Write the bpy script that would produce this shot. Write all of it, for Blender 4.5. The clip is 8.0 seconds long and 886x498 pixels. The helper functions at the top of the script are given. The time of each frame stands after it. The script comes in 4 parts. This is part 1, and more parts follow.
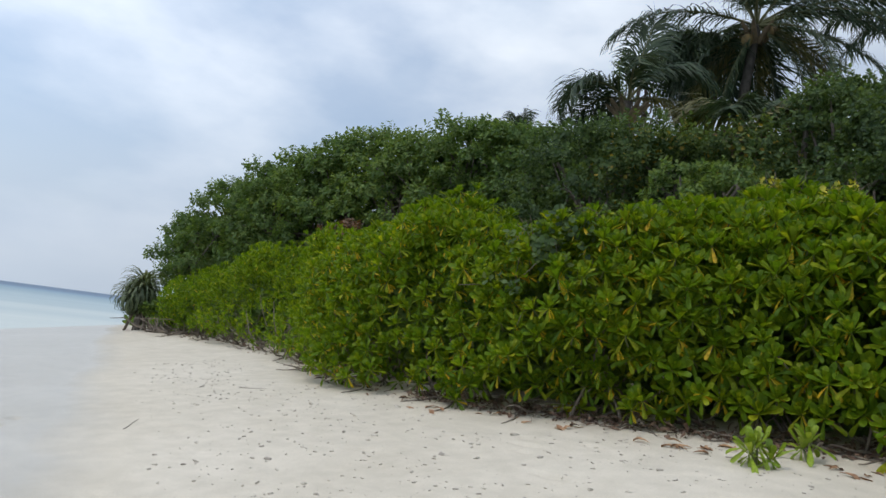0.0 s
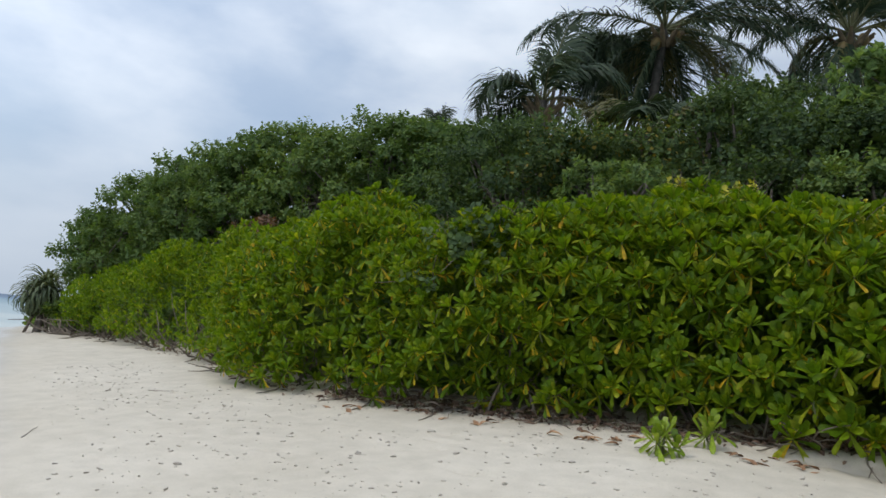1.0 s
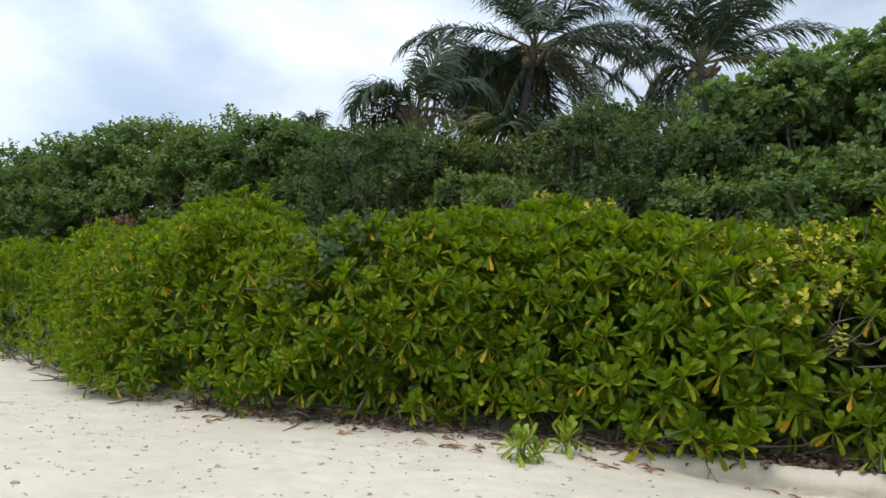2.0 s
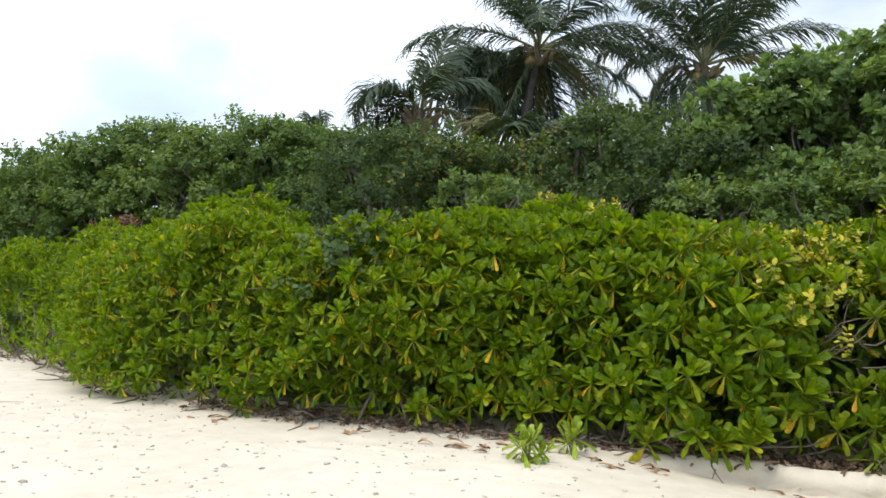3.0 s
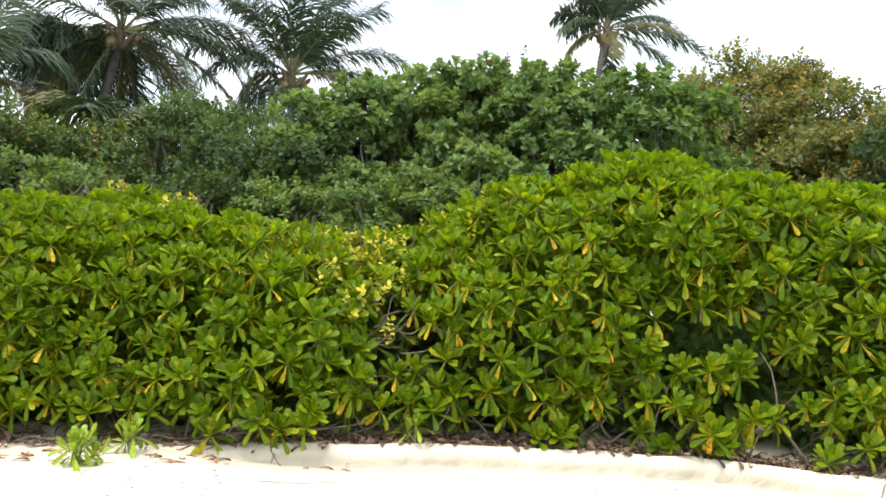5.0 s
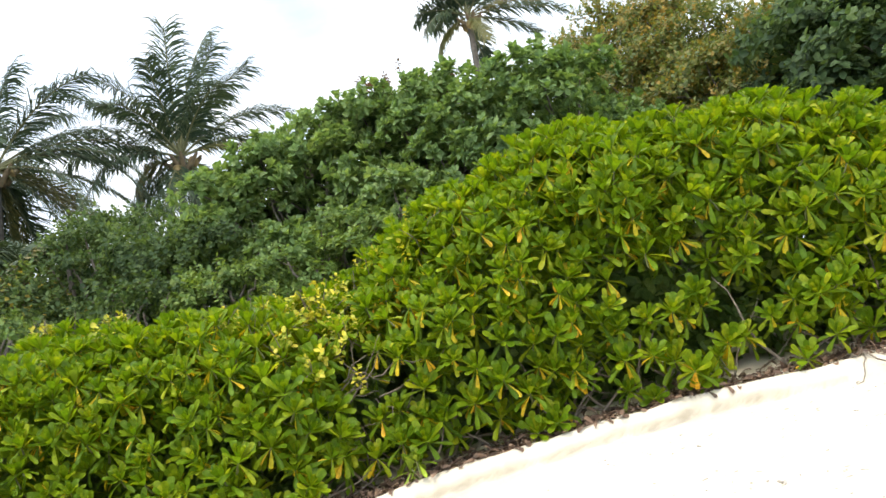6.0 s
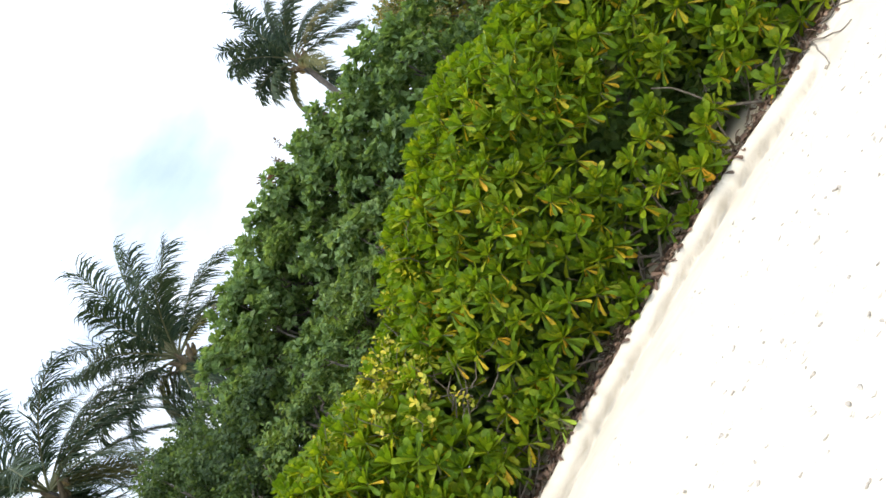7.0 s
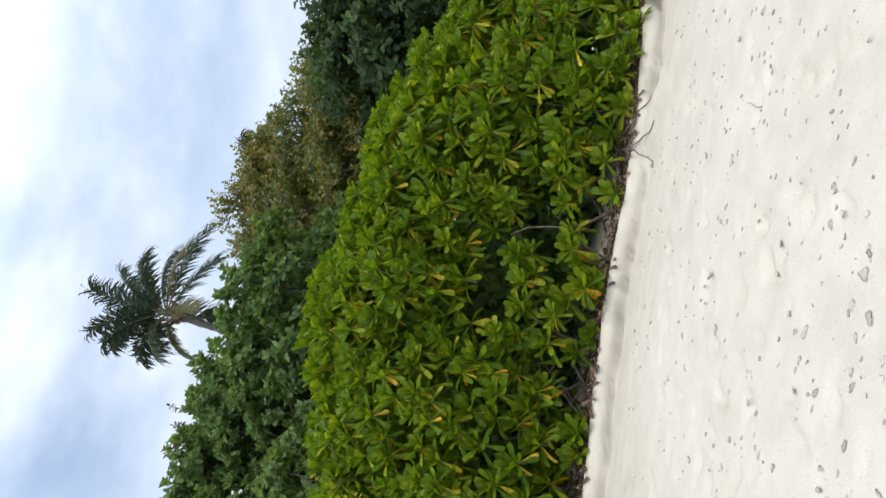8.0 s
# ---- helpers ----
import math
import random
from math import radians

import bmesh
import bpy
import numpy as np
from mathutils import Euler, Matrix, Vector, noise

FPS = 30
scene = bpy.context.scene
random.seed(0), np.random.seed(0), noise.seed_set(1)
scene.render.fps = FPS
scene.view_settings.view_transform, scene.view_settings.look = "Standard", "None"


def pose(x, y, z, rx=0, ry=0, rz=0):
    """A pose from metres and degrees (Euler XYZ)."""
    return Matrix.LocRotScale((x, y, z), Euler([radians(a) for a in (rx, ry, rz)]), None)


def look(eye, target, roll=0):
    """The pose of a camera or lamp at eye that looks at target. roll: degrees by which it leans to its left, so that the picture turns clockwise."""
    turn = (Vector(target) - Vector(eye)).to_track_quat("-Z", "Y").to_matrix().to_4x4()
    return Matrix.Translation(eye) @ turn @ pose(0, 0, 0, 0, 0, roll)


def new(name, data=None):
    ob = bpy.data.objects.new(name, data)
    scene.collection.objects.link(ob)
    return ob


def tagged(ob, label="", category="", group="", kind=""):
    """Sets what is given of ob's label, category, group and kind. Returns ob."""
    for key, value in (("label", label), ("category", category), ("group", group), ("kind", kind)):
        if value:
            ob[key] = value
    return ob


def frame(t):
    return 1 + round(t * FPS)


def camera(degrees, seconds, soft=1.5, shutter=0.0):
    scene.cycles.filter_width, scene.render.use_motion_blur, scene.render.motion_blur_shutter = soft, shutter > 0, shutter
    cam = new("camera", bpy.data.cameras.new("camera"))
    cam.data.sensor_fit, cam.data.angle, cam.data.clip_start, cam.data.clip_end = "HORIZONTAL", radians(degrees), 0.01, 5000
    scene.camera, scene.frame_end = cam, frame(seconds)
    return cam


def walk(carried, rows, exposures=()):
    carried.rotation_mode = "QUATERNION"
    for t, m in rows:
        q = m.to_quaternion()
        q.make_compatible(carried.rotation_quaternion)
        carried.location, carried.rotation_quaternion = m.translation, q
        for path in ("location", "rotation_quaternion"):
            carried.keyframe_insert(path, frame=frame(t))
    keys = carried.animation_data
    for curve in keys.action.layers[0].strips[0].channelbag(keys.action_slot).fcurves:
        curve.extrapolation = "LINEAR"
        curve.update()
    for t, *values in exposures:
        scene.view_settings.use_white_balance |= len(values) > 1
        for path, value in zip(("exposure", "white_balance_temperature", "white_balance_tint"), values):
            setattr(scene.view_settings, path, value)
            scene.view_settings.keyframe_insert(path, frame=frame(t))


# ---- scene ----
cam = camera(60.9, 8.0, soft=1.6)
PATH = [
    (0, (-0.159, 0.143, 1.469), (-1.355, 1.729, 1.7), 7.4),
    (0.5, (-0.141, 0.159, 1.476), (-1.25, 1.808, 1.706), 6.9),
    (1, (-0.137, 0.163, 1.486), (-1.156, 1.866, 1.733), 6.5),
    (1.5, (-0.115, 0.159, 1.496), (-0.967, 1.947, 1.772), 6.2),
    (2, (-0.136, 0.152, 1.506), (-0.848, 1.996, 1.809), 6.6),
    (2.2, (-0.129, 0.128, 1.504), (-0.831, 1.975, 1.815), 6.6),
    (3.3, (-0.165, 0.129, 1.505), (-0.886, 1.971, 1.804), 6.7),
    (3.5, (-0.107, 0.135, 1.52), (-0.781, 1.993, 1.824), 6.9),
    (4, (0.0, 0.108, 1.494), (-0.396, 2.042, 1.815), 6.7),
    (4.3, (0.047, 0.07, 1.5), (-0.125, 2.036, 1.824), 5.9),
    (4.4, (0.037, 0.071, 1.506), (-0.032, 2.042, 1.84), 5.8),
    (4.5, (0.032, 0.056, 1.528), (0.037, 2.022, 1.891), 5.0),
    (4.7, (0.058, 0.025, 1.51), (0.204, 1.975, 1.931), 4.5),
    (5, (0.041, -0.011, 1.424), (0.364, 1.922, 1.826), 3.4),
    (5.2, (0.084, 0.035, 1.48), (0.517, 1.966, 1.764), 2.6),
    (6.3, (0.098, -0.05, 1.557), (0.621, 1.834, 1.979), -25.7),
    (6.4, (0.12, -0.074, 1.566), (0.668, 1.809, 1.963), -29.2),
    (6.5, (0.135, -0.075, 1.604), (0.69, 1.804, 2.007), -34.9),
    (6.8, (0.093, -0.09, 1.554), (0.603, 1.806, 1.939), -48.7),
    (7, (0.029, -0.059, 1.551), (0.524, 1.839, 1.944), -59.0),
    (7.2, (0.081, 0.016, 1.559), (0.621, 1.919, 1.858), -68.9),
    (7.5, (0.265, 0.115, 1.532), (0.987, 1.949, 1.869), -76.9),
    (7.8, (0.28, -0.094, 1.544), (1.157, 1.673, 1.875), -81.0),
    (8, (0.255, -0.068, 1.599), (1.224, 1.656, 1.897), -82.2),
]
EXPOSURES = [(0.0, -0.42, 6500, 9), (0.5, -0.45, 6500, 9), (1.0, -0.45, 6500, 9), (1.5, -0.3, 6550, 9), (2.0, -0.05, 6700, 9), (3.5, 0.53, 7050, 9), (4.5, 0.8, 7250, 9), (5.0, 1.0, 7250, 9), (6.5, 1.07, 7000, 9), (7.0, 0.79, 6750, 10), (7.5, 0.37, 6550, 10), (8.0, 0.12, 6500, 10)]
walk(cam, [(t, look(e, g, r)) for t, e, g, r in PATH], EXPOSURES)

# ---- world and sun: bright broken overcast ----
world = bpy.data.worlds.new("overcast_sky")
scene.world = world
world.use_nodes = True
wn, wl = world.node_tree.nodes, world.node_tree.links
wn.clear()
w_out = wn.new("ShaderNodeOutputWorld")
w_bg = wn.new("ShaderNodeBackground")
w_sky = wn.new("ShaderNodeTexSky")
w_sky.sky_type, w_sky.sun_disc = "NISHITA", False
w_sky.sun_elevation, w_sky.sun_rotation = radians(58), radians(200)
w_sky.air_density, w_sky.dust_density = 1.0, 2.0
w_co = wn.new("ShaderNodeTexCoord")
w_map = wn.new("ShaderNodeMapping")
w_map.inputs["Scale"].default_value = (1.0, 1.0, 2.2)
w_map.inputs["Location"].default_value = (0.3, 0.7, 0.1)
w_n = wn.new("ShaderNodeTexNoise")
w_n.inputs["Scale"].default_value, w_n.inputs["Detail"].default_value, w_n.inputs["Roughness"].default_value = 2.1, 7, 0.52
w_r = wn.new("ShaderNodeValToRGB")
w_r.color_ramp.elements[0].position, w_r.color_ramp.elements[0].color = 0.30, (0.32, 0.32, 0.32, 1)
w_r.color_ramp.elements[1].position, w_r.color_ramp.elements[1].color = 0.62, (1, 1, 1, 1)
w_n2 = wn.new("ShaderNodeTexNoise")
w_n2.inputs["Scale"].default_value, w_n2.inputs["Detail"].default_value = 3.4, 6
w_cl = wn.new("ShaderNodeValToRGB")
w_cl.color_ramp.elements[0].position, w_cl.color_ramp.elements[0].color = 0.36, (0.66, 0.79, 0.99, 1)
w_cl.color_ramp.elements[1].position, w_cl.color_ramp.elements[1].color = 0.64, (1.10, 1.18, 1.30, 1)
w_gain = wn.new("ShaderNodeVectorMath")
w_gain.operation = "SCALE"
w_gain.inputs[3].default_value = 0.19
w_mix = wn.new("ShaderNodeMix")
w_mix.data_type = "RGBA"
wl.new(w_co.outputs["Generated"], w_map.inputs["Vector"])
wl.new(w_map.outputs["Vector"], w_n.inputs["Vector"])
wl.new(w_map.outputs["Vector"], w_n2.inputs["Vector"])
wl.new(w_n.outputs["Fac"], w_r.inputs["Fac"])
wl.new(w_n2.outputs["Fac"], w_cl.inputs["Fac"])
wl.new(w_sky.outputs["Color"], w_gain.inputs[0])
wl.new(w_r.outputs["Color"], w_mix.inputs["Factor"])
wl.new(w_gain.outputs["Vector"], w_mix.inputs["A"])
wl.new(w_cl.outputs["Color"], w_mix.inputs["B"])
w_sep = wn.new("ShaderNodeSeparateXYZ")
w_low = wn.new("ShaderNodeMapRange")
w_low.interpolation_type = "SMOOTHSTEP"
w_low.inputs["From Min"].default_value, w_low.inputs["From Max"].default_value = -0.02, 0.30
w_low.inputs["To Min"].default_value, w_low.inputs["To Max"].default_value = 0.85, 0.0
w_haze = wn.new("ShaderNodeMix")
w_haze.data_type = "RGBA"
w_haze.inputs["B"].default_value = (0.62, 0.72, 0.86, 1)
wl.new(w_co.outputs["Generated"], w_sep.inputs[0])
wl.new(w_sep.outputs["Z"], w_low.inputs["Value"])
wl.new(w_low.outputs["Result"], w_haze.inputs["Factor"])
wl.new(w_mix.outputs["Result"], w_haze.inputs["A"])
# the cloud is brightest on the sun's side and duller opposite to it
w_dot, w_side, w_lit = wn.new("ShaderNodeVectorMath"), wn.new("ShaderNodeMapRange"), wn.new("ShaderNodeVectorMath")
w_dot.operation, w_lit.operation = "DOT_PRODUCT", "SCALE"
w_dot.inputs[1].default_value = Vector((-6, -14, 24)).normalized()
w_side.inputs["From Min"].default_value, w_side.inputs["From Max"].default_value = -0.3, 0.75
w_side.inputs["To Min"].default_value, w_side.inputs["To Max"].default_value = 0.80, 1.75
wl.new(w_co.outputs["Generated"], w_dot.inputs[0])
wl.new(w_dot.outputs["Value"], w_side.inputs["Value"])
wl.new(w_haze.outputs["Result"], w_lit.inputs[0])
wl.new(w_side.outputs["Result"], w_lit.inputs[3])
wl.new(w_lit.outputs["Vector"], w_bg.inputs["Color"])
wl.new(w_bg.outputs["Background"], w_out.inputs["Surface"])
w_bg.inputs["Strength"].default_value = 1.0

sun = new("sun", bpy.data.lights.new("sun", "SUN"))
sun.data.energy, sun.data.angle, sun.data.color = 1.3, radians(14), (1.0, 0.95, 0.87)
sun.matrix_world = look((-6, -14, 24), (0, 0, 0))


# ---- materials ----
def nodes_of(name):
    m = bpy.data.materials.new(name)
    m.use_nodes = True
    return m, m.node_tree.nodes, m.node_tree.links


def ramp(n, stops):
    r = n.new("ShaderNodeValToRGB")
    while len(r.color_ramp.elements) < len(stops):
        r.color_ramp.elements.new(0.5)
    for e, (p, c) in zip(r.color_ramp.elements, stops):
        e.position, e.color = p, (*c, 1)
    return r


def mixed(n, l, fac, a, b, mode="MIX"):
    m = n.new("ShaderNodeMix")
    m.data_type, m.blend_type = "RGBA", mode
    for key, v in (("Factor", fac), ("A", a), ("B", b)):
        if isinstance(v, (int, float)):
            m.inputs[key].default_value = v
        elif isinstance(v, tuple):
            m.inputs[key].default_value = (*v, 1)
        else:
            l.new(v, m.inputs[key])
    return m.outputs["Result"]


def noise_node(n, l, scale, detail=4, where="Object", rough=0.55):
    co, t = n.new("ShaderNodeTexCoord"), n.new("ShaderNodeTexNoise")
    t.inputs["Scale"].default_value, t.inputs["Detail"].default_value, t.inputs["Roughness"].default_value = scale, detail, rough
    l.new(co.outputs[where], t.inputs["Vector"])
    return t.outputs["Fac"]


def leaf_material(name, stops, gloss=0.38, through_light=0.3, shine=0.3, glow=(1.25, 1.2, 0.5)):
    """Leaf: colour varies from leaf to leaf and from sprig to sprig, fine blotches, some light passes through."""
    m, n, l = nodes_of(name)
    b = n["Principled BSDF"]
    geo, info = n.new("ShaderNodeNewGeometry"), n.new("ShaderNodeObjectInfo")
    add = n.new("ShaderNodeMath")
    add.operation = "MULTIPLY_ADD"
    add.inputs[1].default_value, add.inputs[2].default_value = 0.72, 0.0
    l.new(geo.outputs["Random Per Island"], add.inputs[0])
    add2 = n.new("ShaderNodeMath")
    add2.operation = "MULTIPLY_ADD"
    add2.inputs[1].default_value = 0.28
    l.new(info.outputs["Random"], add2.inputs[0])
    l.new(add.outputs[0], add2.inputs[2])
    r = ramp(n, stops)
    l.new(add2.outputs[0], r.inputs["Fac"])
    blot = noise_node(n, l, 30, 3)
    br = ramp(n, [(0.35, (0.72, 0.72, 0.72)), (0.65, (1.12, 1.12, 1.12))])
    l.new(blot, br.inputs["Fac"])
    patch = noise_node(n, l, 1.3, 3)
    pr = ramp(n, [(0.3, (0.78, 0.8, 0.8)), (0.7, (1.15, 1.12, 1.0))])
    l.new(patch, pr.inputs["Fac"])
    c = mixed(n, l, 1.0, r.outputs["Color"], br.outputs["Color"], "MULTIPLY")
    c = mixed(n, l, 1.0, c, pr.outputs["Color"], "MULTIPLY")
    l.new(c, b.inputs["Base Color"])
    b.inputs["Roughness"].default_value = gloss
    b.inputs["Specular IOR Level"].default_value = shine
    tr = n.new("ShaderNodeBsdfTranslucent")
    l.new(mixed(n, l, 1.0, c, glow, "MULTIPLY"), tr.inputs["Color"])
    mx = n.new("ShaderNodeMixShader")
    mx.inputs["Fac"].default_value = through_light
    l.new(b.outputs["BSDF"], mx.inputs[1])
    l.new(tr.outputs["BSDF"], mx.inputs[2])
    l.new(mx.outputs["Shader"], n["Material Output"].inputs["Surface"])
    return m


def rough_material(name, stops, scale, rough=0.85, bump=0.3, bump_scale=None, per_island=0.0):
    m, n, l = nodes_of(name)
    b = n["Principled BSDF"]
    f = noise_node(n, l, scale, 6)
    if per_island:
        geo, info, a1, a2 = n.new("ShaderNodeNewGeometry"), n.new("ShaderNodeObjectInfo"), n.new("ShaderNodeMath"), n.new("ShaderNodeMath")
        for a in (a1, a2):
            a.operation = "MULTIPLY_ADD"
            a.inputs[1].default_value = per_island
        l.new(geo.outputs["Random Per Island"], a1.inputs[0])
        l.new(f, a1.inputs[2])
        l.new(info.outputs["Random"], a2.inputs[0])
        l.new(a1.outputs[0], a2.inputs[2])
        f2 = n.new("ShaderNodeMath")
        f2.operation = "SUBTRACT"
        f2.inputs[1].default_value = per_island
        l.new(a2.outputs[0], f2.inputs[0])
        f = f2.outputs[0]
    r = ramp(n, stops)
    l.new(f, r.inputs["Fac"])
    l.new(r.outputs["Color"], b.inputs["Base Color"])
    b.inputs["Roughness"].default_value = rough
    bm = n.new("ShaderNodeBump")
    bm.inputs["Strength"].default_value, bm.inputs["Distance"].default_value = bump, 0.02
    l.new(noise_node(n, l, bump_scale or scale * 4, 5), bm.inputs["Height"])
    l.new(bm.outputs["Normal"], b.inputs["Normal"])
    return m


M_CABBAGE = leaf_material("beach_cabbage_leaf", [(0.05, (0.070, 0.144, 0.009)), (0.4, (0.133, 0.224, 0.011)), (0.75, (0.221, 0.302, 0.015)), (0.98, (0.344, 0.375, 0.024))], 0.44, 0.48, 0.18)
M_CABBAGE_OLD = leaf_material("yellowing_leaf", [(0.1, (0.40, 0.42, 0.03)), (0.5, (0.68, 0.52, 0.035)), (0.9, (0.72, 0.38, 0.03))], 0.45, 0.35)
M_VINE = leaf_material("pale_yellow_leaf", [(0.1, (0.16, 0.24, 0.02)), (0.45, (0.34, 0.34, 0.03)), (0.9, (0.60, 0.50, 0.06))], 0.45, 0.35)
# blue raised in the next three leaf colours: distance haze put into the green
M_DARK = leaf_material("dark_tree_leaf", [(0.05, (0.032, 0.062, 0.030)), (0.5, (0.070, 0.115, 0.047)), (0.85, (0.119, 0.173, 0.063)), (0.95, (0.14, 0.18, 0.05)), (0.985, (0.30, 0.23, 0.05))], 0.55, 0.42, 0.16)
M_MID = leaf_material("tree_leaf", [(0.05, (0.068, 0.126, 0.042)), (0.5, (0.116, 0.189, 0.060)), (0.9, (0.183, 0.252, 0.075))], 0.52, 0.44, 0.2)
M_HELIO = leaf_material("heliotrope_leaf", [(0.05, (0.081, 0.146, 0.058)), (0.5, (0.149, 0.238, 0.090)), (0.95, (0.243, 0.330, 0.143))], 0.55, 0.46, 0.2)
M_BROWN = leaf_material("autumn_tree_leaf", [(0.05, (0.076, 0.112, 0.042)), (0.45, (0.140, 0.172, 0.052)), (0.72, (0.22, 0.186, 0.052)), (0.99, (0.42, 0.24, 0.05))], 0.5, 0.42)
M_RED = leaf_material("dry_red_leaf", [(0.1, (0.075, 0.045, 0.026)), (0.9, (0.17, 0.085, 0.042))], 0.5, 0.25)
M_PALM = leaf_material("palm_leaflet", [(0.05, (0.022, 0.041, 0.027)), (0.5, (0.039, 0.067, 0.041)), (0.95, (0.080, 0.108, 0.058))], 0.5, 0.2, 0.2)
M_PALM_OLD = leaf_material("old_palm_leaflet", [(0.05, (0.06, 0.075, 0.026)), (0.5, (0.11, 0.11, 0.04)), (0.95, (0.19, 0.16, 0.06))], 0.45, 0.2)
M_PANDAN = leaf_material("screw_pine_leaf", [(0.05, (0.075, 0.105, 0.062)), (0.6, (0.130, 0.165, 0.092)), (0.95, (0.21, 0.23, 0.13))], 0.5, 0.2)
M_BARK = rough_material("bark", [(0.3, (0.055, 0.045, 0.036)), (0.7, (0.17, 0.145, 0.12))], 9, 0.9, 0.6)
M_TWIG = rough_material("twig_bark", [(0.3, (0.07, 0.055, 0.042)), (0.7, (0.21, 0.17, 0.13))], 14, 0.9, 0.5)
M_STEM = rough_material("green_stem", [(0.3, (0.07, 0.085, 0.025)), (0.7, (0.14, 0.14, 0.05))], 14, 0.6, 0.2)
M_PALMTRUNK = rough_material("palm_trunk", [(0.3, (0.04, 0.036, 0.032)), (0.7, (0.105, 0.094, 0.08))], 6, 0.9, 0.6)
M_RIB = rough_material("palm_rib", [(0.3, (0.06, 0.07, 0.026)), (0.7, (0.13, 0.125, 0.05))], 5, 0.7, 0.1)
M_PETIOLE = rough_material("frond_base", [(0.3, (0.07, 0.05, 0.03)), (0.7, (0.17, 0.125, 0.065))], 7, 0.8, 0.3)
M_COCONUT = rough_material("coconut_husk", [(0.3, (0.10, 0.075, 0.028)), (0.7, (0.22, 0.15, 0.05))], 6, 0.6, 0.2)
M_CORAL = rough_material("coral_rubble", [(0.25, (0.30, 0.265, 0.22)), (0.5, (0.42, 0.375, 0.31)), (0.8, (0.56, 0.51, 0.43))], 9, 0.95, 0.35, 30, 0.25)
M_DRYLEAF = rough_material("dead_leaf", [(0.2, (0.10, 0.055, 0.03)), (0.5, (0.25, 0.13, 0.065)), (0.8, (0.42, 0.26, 0.14))], 18, 0.75, 0.3, None, 0.25)
M_LITTER = rough_material("leaf_litter", [(0.2, (0.045, 0.03, 0.022)), (0.5, (0.12, 0.07, 0.045)), (0.8, (0.26, 0.17, 0.11))], 12, 0.9, 0.4, None, 0.3)


# ---- shape helpers ----
def rng_of(seed):
    return np.random.RandomState(seed)


def vnoise(x, y, cell, seed):
    """Smooth value noise in -1..1 over the plan."""
    tab = rng_of(seed).uniform(-1, 1, (64, 64))
    u, v = np.asarray(x, float) / cell, np.asarray(y, float) / cell
    i, j = np.floor(u).astype(int), np.floor(v).astype(int)
    a, b = u - i, v - j
    a, b = a * a * (3 - 2 * a), b * b * (3 - 2 * b)
    g = lambda p, q: tab[p % 64, q % 64]  # noqa: E731
    return (g(i, j) * (1 - a) + g(i + 1, j) * a) * (1 - b) + (g(i, j + 1) * (1 - a) + g(i + 1, j + 1) * a) * b


def step(x, a, b):
    t = np.clip((np.asarray(x, float) - a) / (b - a), 0, 1)
    return t * t * (3 - 2 * t)


def place(az, d):
    """Plan position by bearing (degrees, to the left of +y) and distance from where the walker stands."""
    return -d * math.sin(radians(az)), d * math.cos(radians(az))


# edge of the shrubs on the beach, as y over x
EDGE_X = (-40, -21, -16.7, -12.6, -9.7, -7.6, -6.7, -5.7, -4.4, -3.0, -1.5, 0.9, 2.2, 3.0, 4.1, 5.0, 5.7, 7.1, 9.0, 14, 30)
EDGE_Y = (20, 12.7, 11.5, 10.3, 9.1, 7.9, 7.55, 7.6, 7.5, 7.6, 7.8, 7.75, 7.6, 7.45, 7.0, 6.45, 6.1, 6.0, 5.9, 5.4, 4)
SEA = -0.5


def edge(x):
    return np.interp(x, EDGE_X, EDGE_Y)


def ground_z(x, y, fine=False):
    x, y = np.asarray(x, float), np.asarray(y, float)
    u = 0.309 * x + 0.951 * y
    z = 0.13 * u
    z = np.where(u > 8.5, 1.105 + 0.35 * (1 - np.exp(-(np.maximum(u, 8.5) - 8.5) / 2.7)), z)
    z = np.where(u < -6, -0.78 + 0.04 * (u + 6), z)
    z = z - 5e-5 * np.maximum(0, -x - 5) ** 3
    v = y - edge(x)
    lip = step(x, -1.6, 0.4) * (1 - 0.75 * np.exp(-((x - 5.45) / 0.35) ** 2))
    wob = 0.10 * vnoise(x, y * 0, 0.8, 5) + 0.06 * vnoise(x, y * 0.3, 0.21, 6) + 0.025 * vnoise(x, y, 0.1, 7)
    s = np.clip((-0.15 - v - wob) / 0.12, 0, 1)
    z = z - lip * 0.17 * s ** 0.9 * np.exp(-np.maximum(0, -v - 0.27) / 1.6)
    z = z + lip * 0.04 * np.exp(-((v + wob + 0.13) / 0.06) ** 2)
    z = z - 3.0 * step(y, 90, 160)
    z = np.maximum(z, -3.0)
    if fine:
        near = np.exp(-((x / 14) ** 2 + ((y - 5) / 12) ** 2))
        dry = step(z, SEA + 0.3, SEA + 0.9)
        z = z + near * dry * (0.010 * vnoise(x, y, 1.6, 1) + 0.0022 * vnoise(x, y, 0.33, 2) + 0.0016 * vnoise(x, y, 0.14, 3))
    return z


